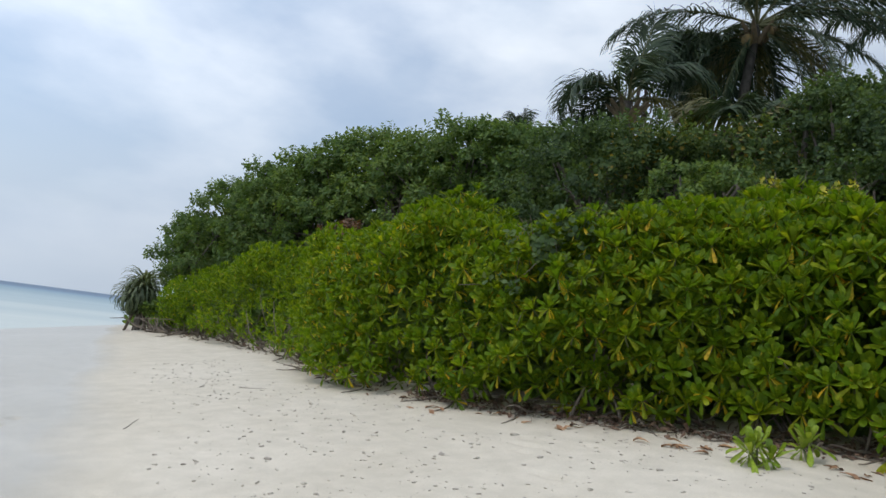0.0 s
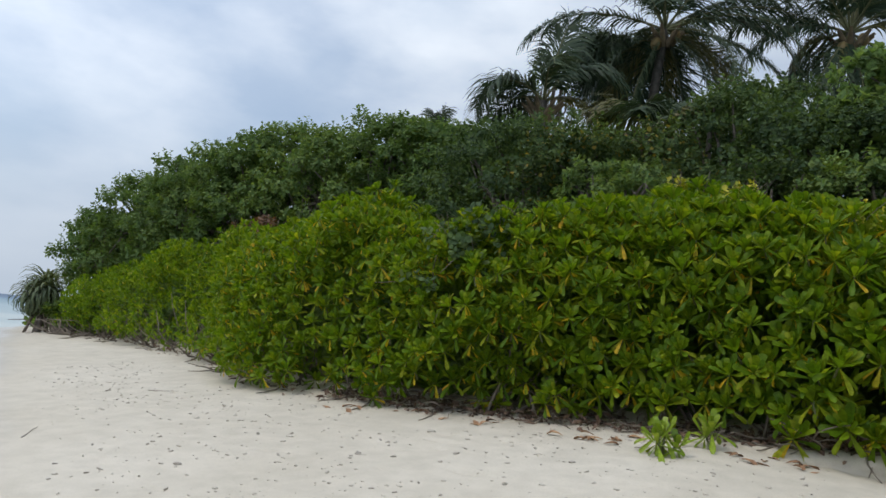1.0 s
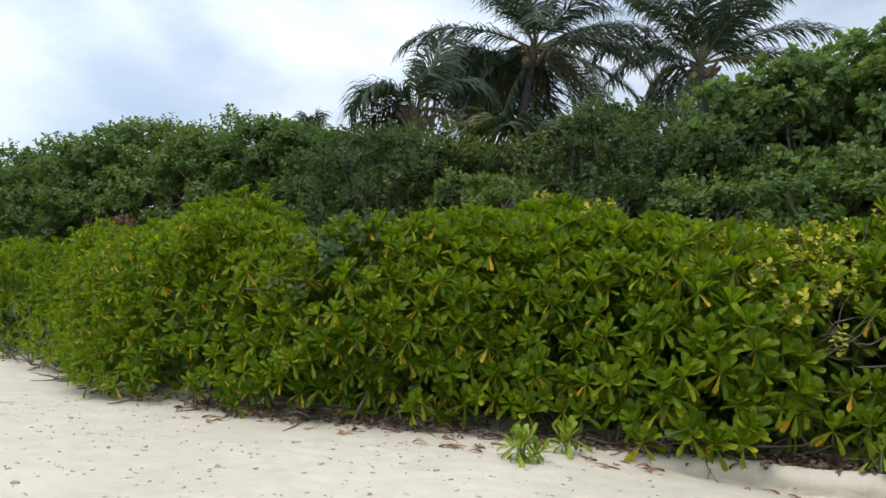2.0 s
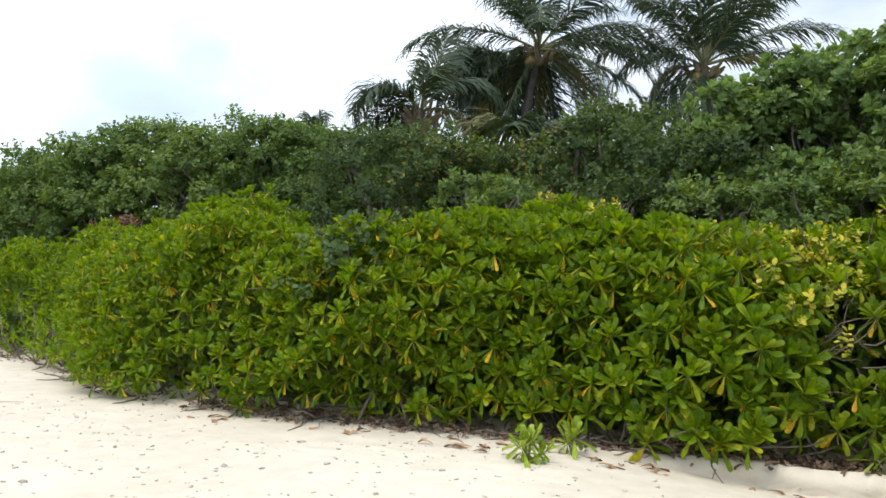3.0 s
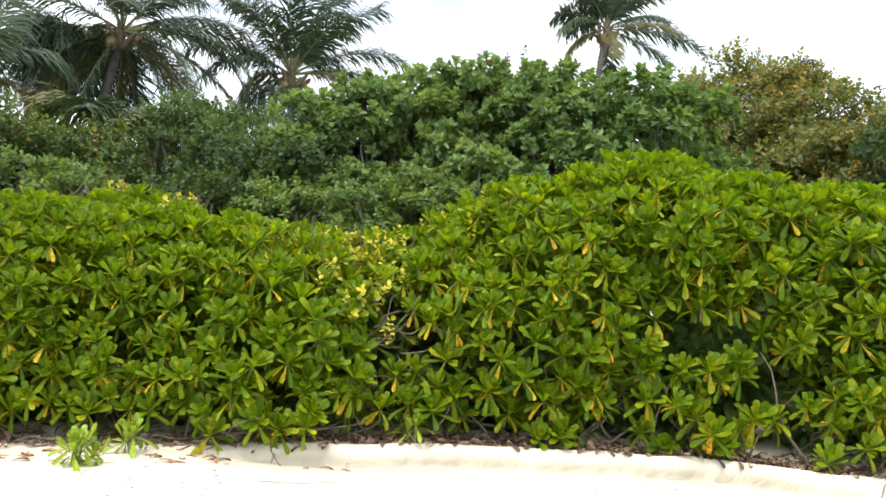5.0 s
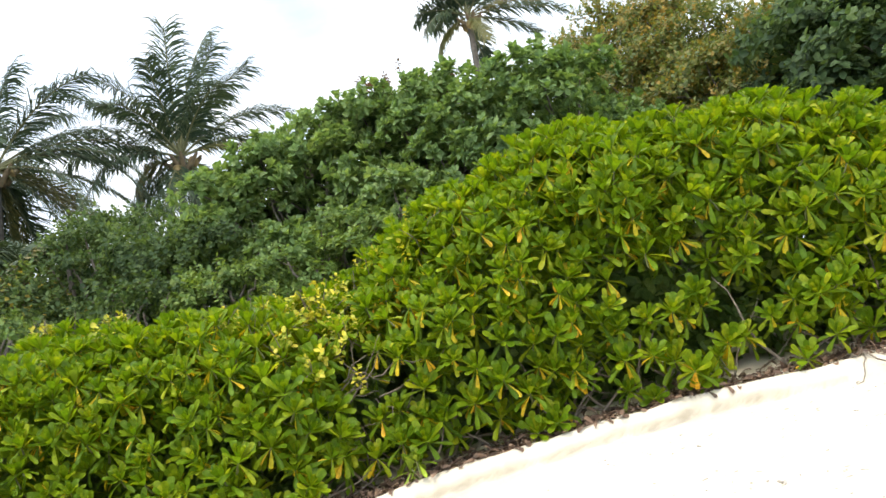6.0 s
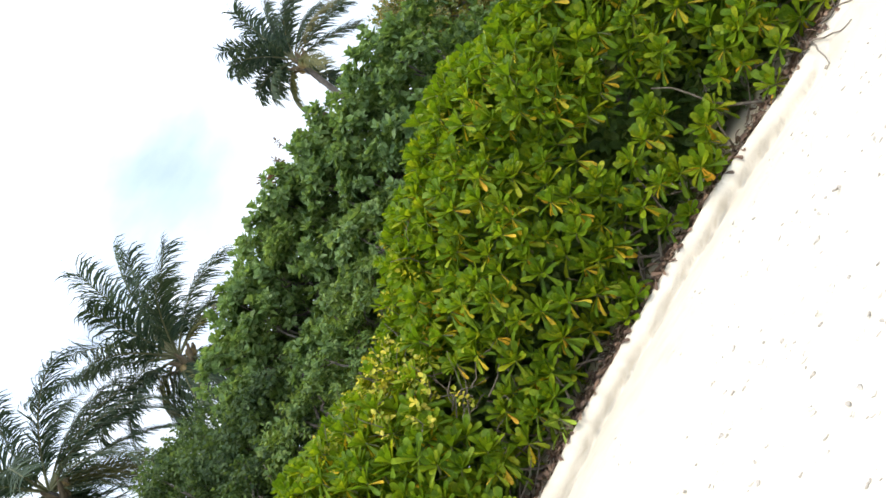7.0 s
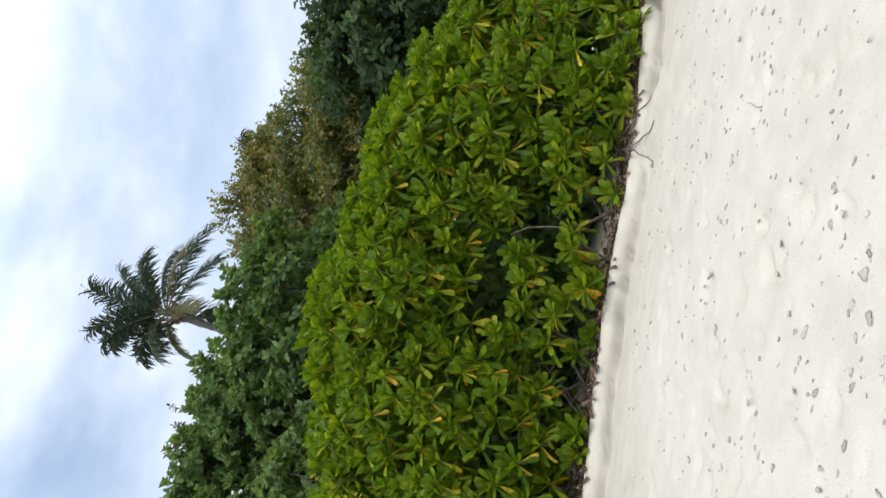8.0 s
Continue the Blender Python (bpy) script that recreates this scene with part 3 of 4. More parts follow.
def build_shrub(x0, x1, seed, label, near):
    """One rounded beach shrub between two places on the edge: branches, whorls of leaves on its skin, thinner ones within."""
    r = rng_of(seed)
    cx = (x0 + x1) / 2
    base = Vector((cx, float(edge(cx)) + 0.8, float(ground_z(cx, edge(cx) + 0.8))))
    root = tagged(new("beach_cabbage_shrub"), label, "shrub", "shrubs along the beach")
    root.location = base
    off = np.array(base)
    length = math.hypot(x1 - x0, float(edge(x1) - edge(x0)))
    hm = float(shrub_height(cx))
    gap = (0.208 if cx > -1 else 0.172 if cx > -7 else 0.165) if near else 0.175
    Q, X = [], []
    rows = int((hm + 0.9) / gap)
    for k in range(rows):
        nx = max(2, int(length / gap))
        X += list(x0 + (np.arange(nx) + 0.5 * (k % 2) + r.uniform(-0.42, 0.42, nx)) * (x1 - x0) / nx)
        Q += list(np.clip((k + r.uniform(-0.4, 0.4, nx)) / rows * 1.16, 0, 1.3))
    nb = int(length * 1.6 / 0.10)
    X += list(r.uniform(x0, x1, nb))
    Q += list(r.uniform(1.1, 2.0, nb))
    X, Q = np.array(X), np.array(Q)
    P, N = shrub_point(X, Q)
    P = P + N * r.uniform(-0.16, 0.10, (len(P), 1))
    hollow = ((P[:, 0] - 3.95) / 0.46) ** 2 + ((P[:, 2] - 2.25) / 0.27) ** 2 > 1
    hollow &= (vnoise(P[:, 0], P[:, 2] * 1.2, 0.36, 41) < 0.66) | (P[:, 2] > 2.9)
    open_ = ((P[:, 0] - 0.75) / 0.3) ** 2 + ((P[:, 2] - 2.2) / 0.3) ** 2 > r.uniform(0, 1.6, len(P))
    clear = np.interp(P[:, 0], (-12, -8, -5, -0.8, -0.3, 1.4, 2.4), (0.30, 0.24, 0.12, 0.14, 0.27, 0.24, 0.10)) + 0.06 * vnoise(P[:, 0], P[:, 0] * 0, 0.5, 33) + 0.16 * np.exp(-((P[:, 0] + 2.0) / 0.7) ** 2)
    keep = hollow & open_ & (P[:, 2] > ground_z(P[:, 0], P[:, 1]) + clear)
    P, N = P[keep], N[keep]
    W = N * 0.72 + np.array([0, -0.10, 0.62]) + r.normal(0, 0.20, N.shape)
    size = r.uniform(0.82, 1.2, len(P)) * np.interp(P[:, 0], (-16, -9, -5.5, -3.4, -1.4, 0.6), (0.60, 0.64, 0.72, 0.78, 0.92, 1.0))
    R = frames_of(W, r.uniform(0, 6.28, len(P)), size)
    loose = np.ones(len(P), bool)
    if near:
        order = np.argsort(P[:, 1] - 0.4 * P[:, 2] + r.uniform(0, 0.8, len(P)))[:300]
        loose[order] = False
        for i in order:
            k = r.randint(len(ROSETTE_MESHES)) if r.rand() < (0.85 if -3.6 < P[i][0] < 4.2 else 0.35) else r.choice((0, 1, 3, 5, 6, 9))
            m = Matrix([[*R[i][0], P[i][0] - off[0]], [*R[i][1], P[i][1] - off[1]], [*R[i][2], P[i][2] - off[2]], [0, 0, 0, 1]])
            link("leaf_rosette", ROSETTE_MESHES[k], root, m=m)
    # the rest of the skin and two sparser layers within, joined
    p = Pile()
    kinds = SOFT_ROSETTES if not near else SOFT_ROSETTES[:3]
    sets = [(P[loose], R[loose])]
    for depth in ((0.28, 0.55) if near else (0.3,)):
        keep = r.rand(len(P)) < (0.62 if depth < 0.5 else 0.45)
        jit = r.normal(0, 0.08, (keep.sum(), 3))
        sets.append((P[keep] - N[keep] * depth + jit, frames_of(W[keep] + r.normal(0, 0.5, W[keep].shape), r.uniform(0, 6.28, keep.sum()), size[keep])))
    for S, RR in sets:
        up = S[:, 2] > ground_z(S[:, 0], S[:, 1]) + 0.12
        up &= (((S[:, 0] - 3.95) / 0.46) ** 2 + ((S[:, 2] - 2.25) / 0.27) ** 2 > 1) | (S[:, 1] > edge(S[:, 0]) + 0.75)
        S, RR = S[up], RR[up]
        pick = r.randint(len(kinds), size=len(S))
        for k, tpl in enumerate(kinds):
            if (pick == k).any():
                p.add(*spread(tpl, RR[pick == k], S[pick == k] - off))
    tagged(p.ob("foliage", [M_CABBAGE, M_CABBAGE_OLD, M_STEM], root), kind="stuff")
    # branches from the ground out to the skin
    for _ in range(int(length * (8 if x0 > -7 else 13))):
        x = r.uniform(x0, x1)
        y = float(edge(x)) + r.uniform(0.12, 0.9)
        s = np.array([x, y, float(ground_z(x, y)) - 0.03])
        way = (r.normal(0, 0.7), r.uniform(-0.25 if x0 > -7 else -0.9, 0.5), r.uniform(0.1, 1.0))
        line = bent(s, way, r.uniform(0.5, 1.1) * min(1.2, hm / 2), r, 7, -0.04, 0.4)
        line[:, 1] = np.maximum(line[:, 1], edge(line[:, 0]) + (0.02 if x0 > -7 else -0.22))
        line[1:, 2] = np.maximum(line[1:, 2], ground_z(line[1:, 0], line[1:, 1]) + 0.02)
        mesh_ob("branch", *tube(line - off, np.linspace(r.uniform(0.011, 0.024), 0.005, 7), 5), M_TWIG, root, "grey-brown bare branch")
    return root


SHRUBS = [(-18.6, -15.2, False), (-15.2, -12.0, False), (-12.0, -9.2, False), (-9.2, -6.8, True), (-6.8, -4.7, True), (-4.7, -2.7, True),
          (-2.7, -0.8, True), (-0.8, 1.1, True), (1.1, 2.9, True), (2.9, 4.7, True), (4.7, 6.6, True), (6.6, 9.0, True)]
SHRUB_LABELS = {-4.7: "dense bright green shrub with whorls of paddle leaves", -2.7: "bright green beach shrub with scattered yellow old leaves"}
for n_, (a_, b_, near_) in enumerate(SHRUBS):
    build_shrub(a_, b_, 200 + n_, SHRUB_LABELS.get(a_, "glossy green beach shrub rooted in the sand"), near_)


# ---- trees behind the shrubs ----
def clump_points(r, centre, radii, count):
    """Points and outward ways on the upper and outer skin of a lumpy ellipsoid."""
    D = r.normal(0, 1, (count, 3))
    D /= np.linalg.norm(D, axis=1, keepdims=True)
    D[:, 2] = np.where(D[:, 2] < -0.35, -D[:, 2] * 0.5, D[:, 2])
    D = D[(D[:, 1] < 0.2) | (r.rand(count) < 0.08)]
    count = len(D)
    lump = 1 + 0.16 * np.sin(D[:, 0] * 5 + centre[0]) * np.cos(D[:, 2] * 6 + centre[1]) + r.normal(0, 0.09, count)
    return np.array(centre) + D * np.array(radii) * lump[:, None], D / np.array(radii)


def build_tree(name, label, az, d, el, r_across, templates, mat, seed, per_m2=26, low=0.7, lobes=24, size=1.0, trunks=2):
    r = rng_of(seed)
    x, y = place(az, d)
    g = float(ground_z(x, y))
    top = 1.5 + d * math.tan(radians(el))
    root = tagged(new(name), label, "tree", "trees behind the beach shrubs")
    root.location = (x, y, g)
    off = np.array((x, y, g))
    H = top - g
    low = max(low, H - 3.0 * r_across)
    P, N, C = [], [], []
    # overlapping boughs all over a dome, small ones towards its top
    for k in range(lobes):
        f = (k + 0.5) / lobes
        a = k * 2.4 + r.uniform(-0.4, 0.4)
        hz = low + (H - low) * (0.12 + 0.88 * f ** 0.8)
        ring = r_across * math.sqrt(max(0.02, 1 - (f ** 0.8 * 0.98) ** 2.4)) * 0.88
        rad = r_across * r.uniform(0.30, 0.46)
        c = np.array((x + ring * math.cos(a), y + 0.85 * ring * math.sin(a), min(g + hz, top - rad * r.uniform(0.70, 1.0))))
        C.append(c)
        p_, n_ = clump_points(r, c, (rad, rad, rad * 0.72), int(per_m2 * 0.52 * 4 * math.pi * rad * rad * 0.75))
        P.append(p_)
        N.append(n_)
    P, N = np.concatenate(P), np.concatenate(N)
    N /= np.linalg.norm(N, axis=1, keepdims=True)
    W = N + np.array([0, 0, 0.45]) + r.normal(0, 0.3, N.shape)
    R = frames_of(W, r.uniform(0, 6.28, len(P)), r.uniform(0.72, 1.28, len(P)) * size)
    p = Pile()
    pick = r.randint(len(templates), size=len(P))
    for k, tpl in enumerate(templates):
        p.add(*spread(tpl, R[pick == k], P[pick == k] - off))
    p.ob("crown", [mat], root)
    for k in range(trunks):
        b = Pile()
        s = np.array((r.uniform(-0.3, 0.3), r.uniform(-0.2, 0.2), -0.05))
        tip = np.array((r.uniform(-0.5, 0.5) * r_across, r.uniform(-0.3, 0.3), H * 0.62))
        w = np.linspace(0, 1, 7)[:, None]
        line = s + (tip - s) * w + r.normal(0, 0.07, (7, 3)) * np.sin(w * np.pi)
        b.add(*tube(line, np.linspace(0.13, 0.05, 7), 8))
        b.ob("trunk", M_BARK, root)
        for c in C[k::trunks]:
            q = line[3 + r.randint(4)]
            e = c - off
            w2 = np.linspace(0, 1, 6)[:, None]
            l2 = q + (e - q) * w2 + np.array([0, 0, 0.25]) * np.sin(w2 * np.pi) + r.normal(0, 0.05, (6, 3)) * np.sin(w2 * np.pi)
            mesh_ob("limb", *tube(l2, np.linspace(0.045, 0.012, 6), 5), M_BARK, root)
    return root


TINY = [sprig(360 + i, 7, 0.105, 0.074, depth=0.18) for i in range(4)]
SMALL = [sprig(300 + i, 9, 0.076, 0.053, depth=0.2) for i in range(4)]
MIDDLE = [sprig(320 + i, 11, 0.125, 0.082, depth=0.2) for i in range(4)]
FILL = [sprig(380 + i, 7, 0.125, 0.085, depth=0.22) for i in range(3)]
SOFT = [sprig(340 + i, 12, 0.138, 0.078, 80, 84, 0.08) for i in range(4)]
GREEN_BUSH = "bushy light green growth rising behind the beach shrubs"
ROUND_TREE, DARK_TREE, HELIO_TREE, BROWN_TREE = "rounded coastal tree with mid-green leaves", "dark small-leaved coastal thicket tree", "silvery green tree with leaves in soft clusters", "tree with yellowing and brown leaves"
TREES = [
    # name, label, bearing, distance, top elevation, half width, templates, material, density, size
    ("coastal_tree", ROUND_TREE, 55.2, 26.0, 5.0, 0.8, TINY, M_MID, 50, 0.90),
    ("coastal_tree", ROUND_TREE, 54.8, 25.0, 6.6, 1.3, TINY, M_MID, 50, 0.90),
    ("coastal_tree", ROUND_TREE, 52.2, 23.5, 9.5, 1.5, TINY, M_MID, 50, 0.90),
    ("coastal_tree", ROUND_TREE, 49.8, 22.0, 11.3, 1.5, TINY, M_MID, 50, 0.90),
    ("coastal_tree", ROUND_TREE, 46.9, 20.5, 12.7, 1.6, TINY, M_MID, 50, 0.90),
    ("coastal_tree", ROUND_TREE, 44.2, 19.5, 14.2, 1.5, TINY, M_MID, 50, 0.90),
    ("coastal_tree", ROUND_TREE, 41.6, 18.5, 15.0, 1.5, TINY, M_MID, 50, 0.90),
    ("coastal_tree", ROUND_TREE, 38.6, 17.5, 14.8, 1.5, TINY, M_MID, 50, 0.84),
    ("coastal_tree", ROUND_TREE, 35.9, 17.0, 16.6, 1.3, TINY, M_MID, 50, 0.84),
    ("coastal_tree", ROUND_TREE, 33.0, 16.5, 16.5, 1.5, TINY, M_MID, 50, 0.84),
    ("coastal_tree", ROUND_TREE, 29.6, 16.0, 16.5, 1.5, TINY, M_MID, 50, 0.84),
    ("coastal_tree", ROUND_TREE, 23.9, 20.0, 22.3, 0.75, SMALL, M_DARK, 30, 1.1),
    ("coastal_tree", "low rounded bush with pale green leaves", 18.4, 10.9, 14.8, 0.9, MIDDLE, M_MID, 56, 0.6),
    ("coastal_tree", "low rounded bush with pale green leaves", 2.2, 10.9, 15.4, 1.0, MIDDLE, M_MID, 56, 0.62),
    ("thicket_tree", DARK_TREE, 25.6, 13.5, 17.0, 1.8, SMALL, M_DARK, 56, 1.0),
    ("thicket_tree", DARK_TREE, 19.4, 12.8, 17.2, 1.7, SMALL, M_DARK, 56, 1.0),
    ("thicket_tree", DARK_TREE, 10.9, 12.4, 19.9, 1.0, SMALL, M_DARK, 58, 1.0),
    ("thicket_tree", DARK_TREE, 8.6, 13.4, 20.6, 1.1, SMALL, M_DARK, 58, 1.0),
    ("thicket_tree", DARK_TREE, 5.2, 12.2, 18.6, 1.6, SMALL, M_DARK, 58, 1.0),
    ("heliotrope_tree", HELIO_TREE, 0.6, 12.6, 21.3, 1.3, SOFT, M_HELIO, 33, 1.0),
    ("heliotrope_tree", HELIO_TREE, -3.8, 12.6, 23.2, 1.4, SOFT, M_HELIO, 33, 1.0),
    ("heliotrope_tree", HELIO_TREE, -8.6, 12.7, 24.4, 1.6, SOFT, M_HELIO, 33, 1.0),
    ("heliotrope_tree", HELIO_TREE, -13.6, 12.4, 24.6, 1.5, SOFT, M_HELIO, 33, 1.0),
    ("heliotrope_tree", HELIO_TREE, -18.9, 12.3, 24.5, 1.6, SOFT, M_HELIO, 33, 1.0),
    ("heliotrope_tree", HELIO_TREE, -24.8, 12.2, 23.4, 1.8, SOFT, M_HELIO, 33, 1.0),
    ("coastal_tree", GREEN_BUSH, -4.0, 10.6, 15.6, 0.9, MIDDLE, M_MID, 56, 0.62),
    ("coastal_tree", GREEN_BUSH, -8.0, 10.8, 17.0, 1.0, MIDDLE, M_MID, 56, 0.66),
    ("coastal_tree", GREEN_BUSH, -13.0, 11.2, 18.6, 1.0, SOFT, M_HELIO, 30, 0.85),
    ("coastal_tree", GREEN_BUSH, 8.0, 10.9, 15.8, 0.9, SMALL, M_DARK, 46, 0.95),
    ("coastal_tree", ROUND_TREE, 53.4, 26.0, 6.0, 1.6, TINY, M_MID, 50, 0.90),
    ("coastal_tree", ROUND_TREE, 50.9, 23.6, 8.6, 1.5, TINY, M_MID, 50, 0.90),
    ("coastal_tree", ROUND_TREE, 48.3, 21.6, 10.2, 1.5, TINY, M_MID, 50, 0.90),
    ("coastal_tree", ROUND_TREE, 45.4, 20.0, 11.6, 1.5, TINY, M_MID, 50, 0.90),
    ("autumn_tree", BROWN_TREE, -42.0, 14.2, 20.6, 1.5, SMALL, M_BROWN, 46, 1.1),
    ("autumn_tree", BROWN_TREE, -33.2, 14.4, 21.6, 1.4, SMALL, M_BROWN, 46, 1.1),
    ("autumn_tree", BROWN_TREE, -37.4, 13.8, 19.6, 1.4, SMALL, M_BROWN, 46, 1.1),
    ("autumn_tree", BROWN_TREE, -31.2, 15.5, 25.0, 1.6, SMALL, M_BROWN, 52, 1.05),
    ("autumn_tree", BROWN_TREE, -35.0, 15.2, 23.9, 1.5, SMALL, M_BROWN, 52, 1.05),
    ("autumn_tree", BROWN_TREE, -38.8, 14.6, 21.9, 1.5, SMALL, M_BROWN, 48, 1.05),
    ("thicket_tree", DARK_TREE, -45.2, 13.2, 19.8, 1.7, MIDDLE, M_DARK, 36, 1.0),
    ("thicket_tree", DARK_TREE, -50.5, 13.0, 19.6, 2.1, MIDDLE, M_DARK, 34, 1.0),
]
for n_, (nm, lab, az_, d_, el_, ra_, tp_, mt_, den_, sz_) in enumerate(TREES):
    build_tree(nm, lab, az_, d_, el_, ra_, tp_, mt_, 400 + n_, den_, size=sz_)


# ---- coconut palms ----
def frond(r, length, start_deg, droop, leaflet, pairs, wind, broad=0.022):
    """A palm frond in the xz plane, leaving the crown at start_deg over the horizontal, its leaflets hanging.
    Returns the rib's and the leaflets' arrays."""
    steps, ang = 15, radians(start_deg)
    p, line, ways = np.zeros(3), [], []
    for k in range(steps):
        line.append(p.copy())
        w = np.array([math.cos(ang), 0, math.sin(ang)])
        ways.append(w)
        p = p + w * length / (steps - 1)
        ang -= radians(droop) / (steps - 1) * (0.5 + 1.2 * k / steps)
    line, ways = np.array(line), np.array(ways)
    rib = tube(line, np.linspace(0.036, 0.006, steps), 5)
    V, F, n = [], [], 0
    for i in range(pairs):
        f = 0.14 + 0.86 * (i + 0.5) / pairs
        k = f * (steps - 1)
        k0 = min(int(k), steps - 2)
        q = line[k0] + (line[k0 + 1] - line[k0]) * (k - k0)
        w = ways[k0]
        ln = leaflet * (0.55 + 0.75 * math.sin(min(1, f * 1.15) * math.pi * 0.82)) * r.uniform(0.65, 1.15)
        for side in (-1, 1):
            out = np.array([0, side, 0.0])
            d = w * r.uniform(0.4, 0.8) + out * r.uniform(0.3, 0.75) + np.array([0, 0, r.uniform(-0.15, 0.2)]) + wind * r.uniform(0.5, 1.5)
            d /= np.linalg.norm(d)
            a = q.copy()
            wide = broad * r.uniform(0.8, 1.2)
            pts = [a]
            for s in range(3):
                a = a + d * ln / 3
                pts.append(a)
                d = d + wind * 0.6 + np.array([r.normal(0, 0.08), r.normal(0, 0.08), -0.38 - 0.34 * s + r.normal(0, 0.10)])
                d /= np.linalg.norm(d)
            for s, (c, wd) in enumerate(zip(pts, (0.7, 1.0, 0.75, 0.12))):
                e = np.array([w[0], 0, w[2]]) * wide * wd
                V += [c - e, c + e]
            F += [(n + 2 * s, n + 2 * s + 1, n + 2 * s + 3, n + 2 * s + 2) for s in range(3)]
            n += 8
    return rib, (np.array(V), np.array(F))


def build_palm(label, az, d, el, fronds, seed, lean=(0.6, 0.2), size=3.6, nuts=7, wind=0.13, leaflet=0.74, broad=0.022):
    """A coconut palm: ringed leaning trunk, fronds given as (turn round the trunk, start angle, droop, length share, old or not)."""
    r = rng_of(seed)
    x, y = place(az, d)
    g = float(ground_z(x, y))
    H = 1.5 + d * math.tan(radians(el)) - g
    root = tagged(new("coconut_palm"), label, "palm tree", "coconut palms")
    root.location = (x - lean[0], y - lean[1], g)
    b = Pile()
    k = 46
    w = np.linspace(0, 1, k)
    line = np.stack([lean[0] * w ** 1.6, lean[1] * w ** 1.6, -0.05 + (H + 0.05) * w], 1)
    rad = 0.13 + 0.09 * np.exp(-w * 9) + 0.008 * (np.arange(k) % 2) - 0.03 * w
    b.add(*tube(line, rad, 10))
    b.ob("trunk", M_PALMTRUNK, root)
    head = np.array((lean[0], lean[1], H))
    for turn, start, droop, share, old in fronds:
        blow = np.array([math.cos(radians(turn)), -math.sin(radians(turn)), 0.0]) * wind
        rib, lf = frond(r, size * share * r.uniform(0.93, 1.07), start, droop, leaflet * r.uniform(0.85, 1.1), 78, blow, broad)
        m = Matrix.Translation(head) @ Euler((radians(r.uniform(-18, 18)), 0, radians(turn))).to_matrix().to_4x4()
        ob = mesh_ob("frond", *lf, M_PALM_OLD if old else M_PALM, root, "yellowing drooping frond" if old else "")
        ob.matrix_basis = m
        mesh_ob("rib", *rib, M_RIB, ob)
    for i in range(nuts):
        bm = bmesh.new()
        bmesh.ops.create_icosphere(bm, subdivisions=2, radius=0.135)
        for v in bm.verts:
            v.co.z *= 1.25
        me = bpy.data.meshes.new("coconut")
        bm.to_mesh(me)
        bm.free()
        me.materials.append(M_COCONUT)
        me.polygons.foreach_set("use_smooth", np.ones(len(me.polygons), bool))
        a = i * 2.1
        link("coconut", me, root, m=Matrix.Translation(head + np.array((0.27 * math.cos(a), 0.27 * math.sin(a), -0.18 - 0.13 * (i % 3)))))
    sh = Pile()
    for i in range(9):
        a = i * 2.4
        way = np.array((math.cos(a), math.sin(a), 0.9))
        sh.add(*tube(head + np.array([0, 0, -0.5]) + np.outer(np.linspace(0.08, 0.5, 4), way), [0.10, 0.08, 0.06, 0.035], 5))
    sh.ob("crown_shaft", M_PETIOLE, root, "fibrous brown frond bases")
    return root


def ring_of_fronds(seed, n):
    r = rng_of(seed)
    out = []
    for i in range(n):
        f = i / (n - 1)
        out.append((i * 137.5 + r.uniform(-14, 14), 82 - 118 * f + r.uniform(-9, 9), 46 + 50 * f + r.uniform(-14, 14), 0.82 + 0.22 * min(1, f * 2), f > 0.75 and i % 2 == 0))
    return out


SKIRT = [(20, -20, 60, 0.8, 1), (75, -50, 30, 0.7, 0), (-160, -30, 55, 0.85, 0), (170, -45, 40, 0.75, 1), (-20, -40, 45, 0.8, 0), (130, -64, 20, 0.6, 0), (200, -66, 18, 0.7, 0), (0, -70, 15, 0.65, 0), (45, -75, 12, 0.6, 1), (100, -70, 14, 0.65, 0), (-40, -30, 50, 0.8, 0), (150, -25, 60, 0.85, 0)]
UPRIGHT = [(0, 38, 60, 0.95, 0), (12, 24, 55, 0.85, 0), (-8, 66, 40, 1.0, 0), (30, 82, 28, 1.0, 0), (-40, 80, 30, 0.95, 0), (178, 74, 36, 1.0, 0), (186, 50, 34, 1.02, 0), (172, 30, 48, 0.85, 0), (195, -6, 95, 0.55, 1), (160, 62, 40, 0.95, 0),
           (90, 70, 45, 0.95, 0), (-90, 66, 60, 0.85, 0), (-60, 50, 80, 0.8, 0), (-120, 46, 80, 0.8, 0), (60, 50, 60, 0.9, 0), (120, 52, 60, 0.9, 0), (-14, 8, 70, 0.8, 1), (-170, -30, 50, 0.7, 0), (150, -20, 60, 0.8, 0), (20, -24, 50, 0.7, 0), (-100, -50, 30, 0.6, 0),
           (80, -40, 40, 0.7, 0), (-30, -55, 25, 0.6, 0), (215, 10, 80, 0.8, 0), (-75, 84, 30, 0.9, 0), (200, -60, 20, 0.6, 1), (170, -70, 15, 0.6, 0), (-50, -68, 15, 0.6, 0)]
PALM = "tall coconut palm with dark windblown fronds and coconuts"
build_palm(PALM, 15.9, 18.5, 23.9, [f for f in ring_of_fronds(1, 20) if f[1] > 0 or abs((f[0] + 90 + 180) % 360 - 180) > 50] + SKIRT[:9] + [(0, -10, 60, 1.05, 0), (-12, 10, 75, 1.1, 0), (16, -28, 45, 1.0, 1), (-30, -15, 60, 1.0, 0), (8, 30, 85, 1.1, 0)], 501, (0.5, 0.2), 3.3)
build_palm(PALM, 3.3, 19.0, 23.2, UPRIGHT, 502, (-0.5, 0.3), 3.5)
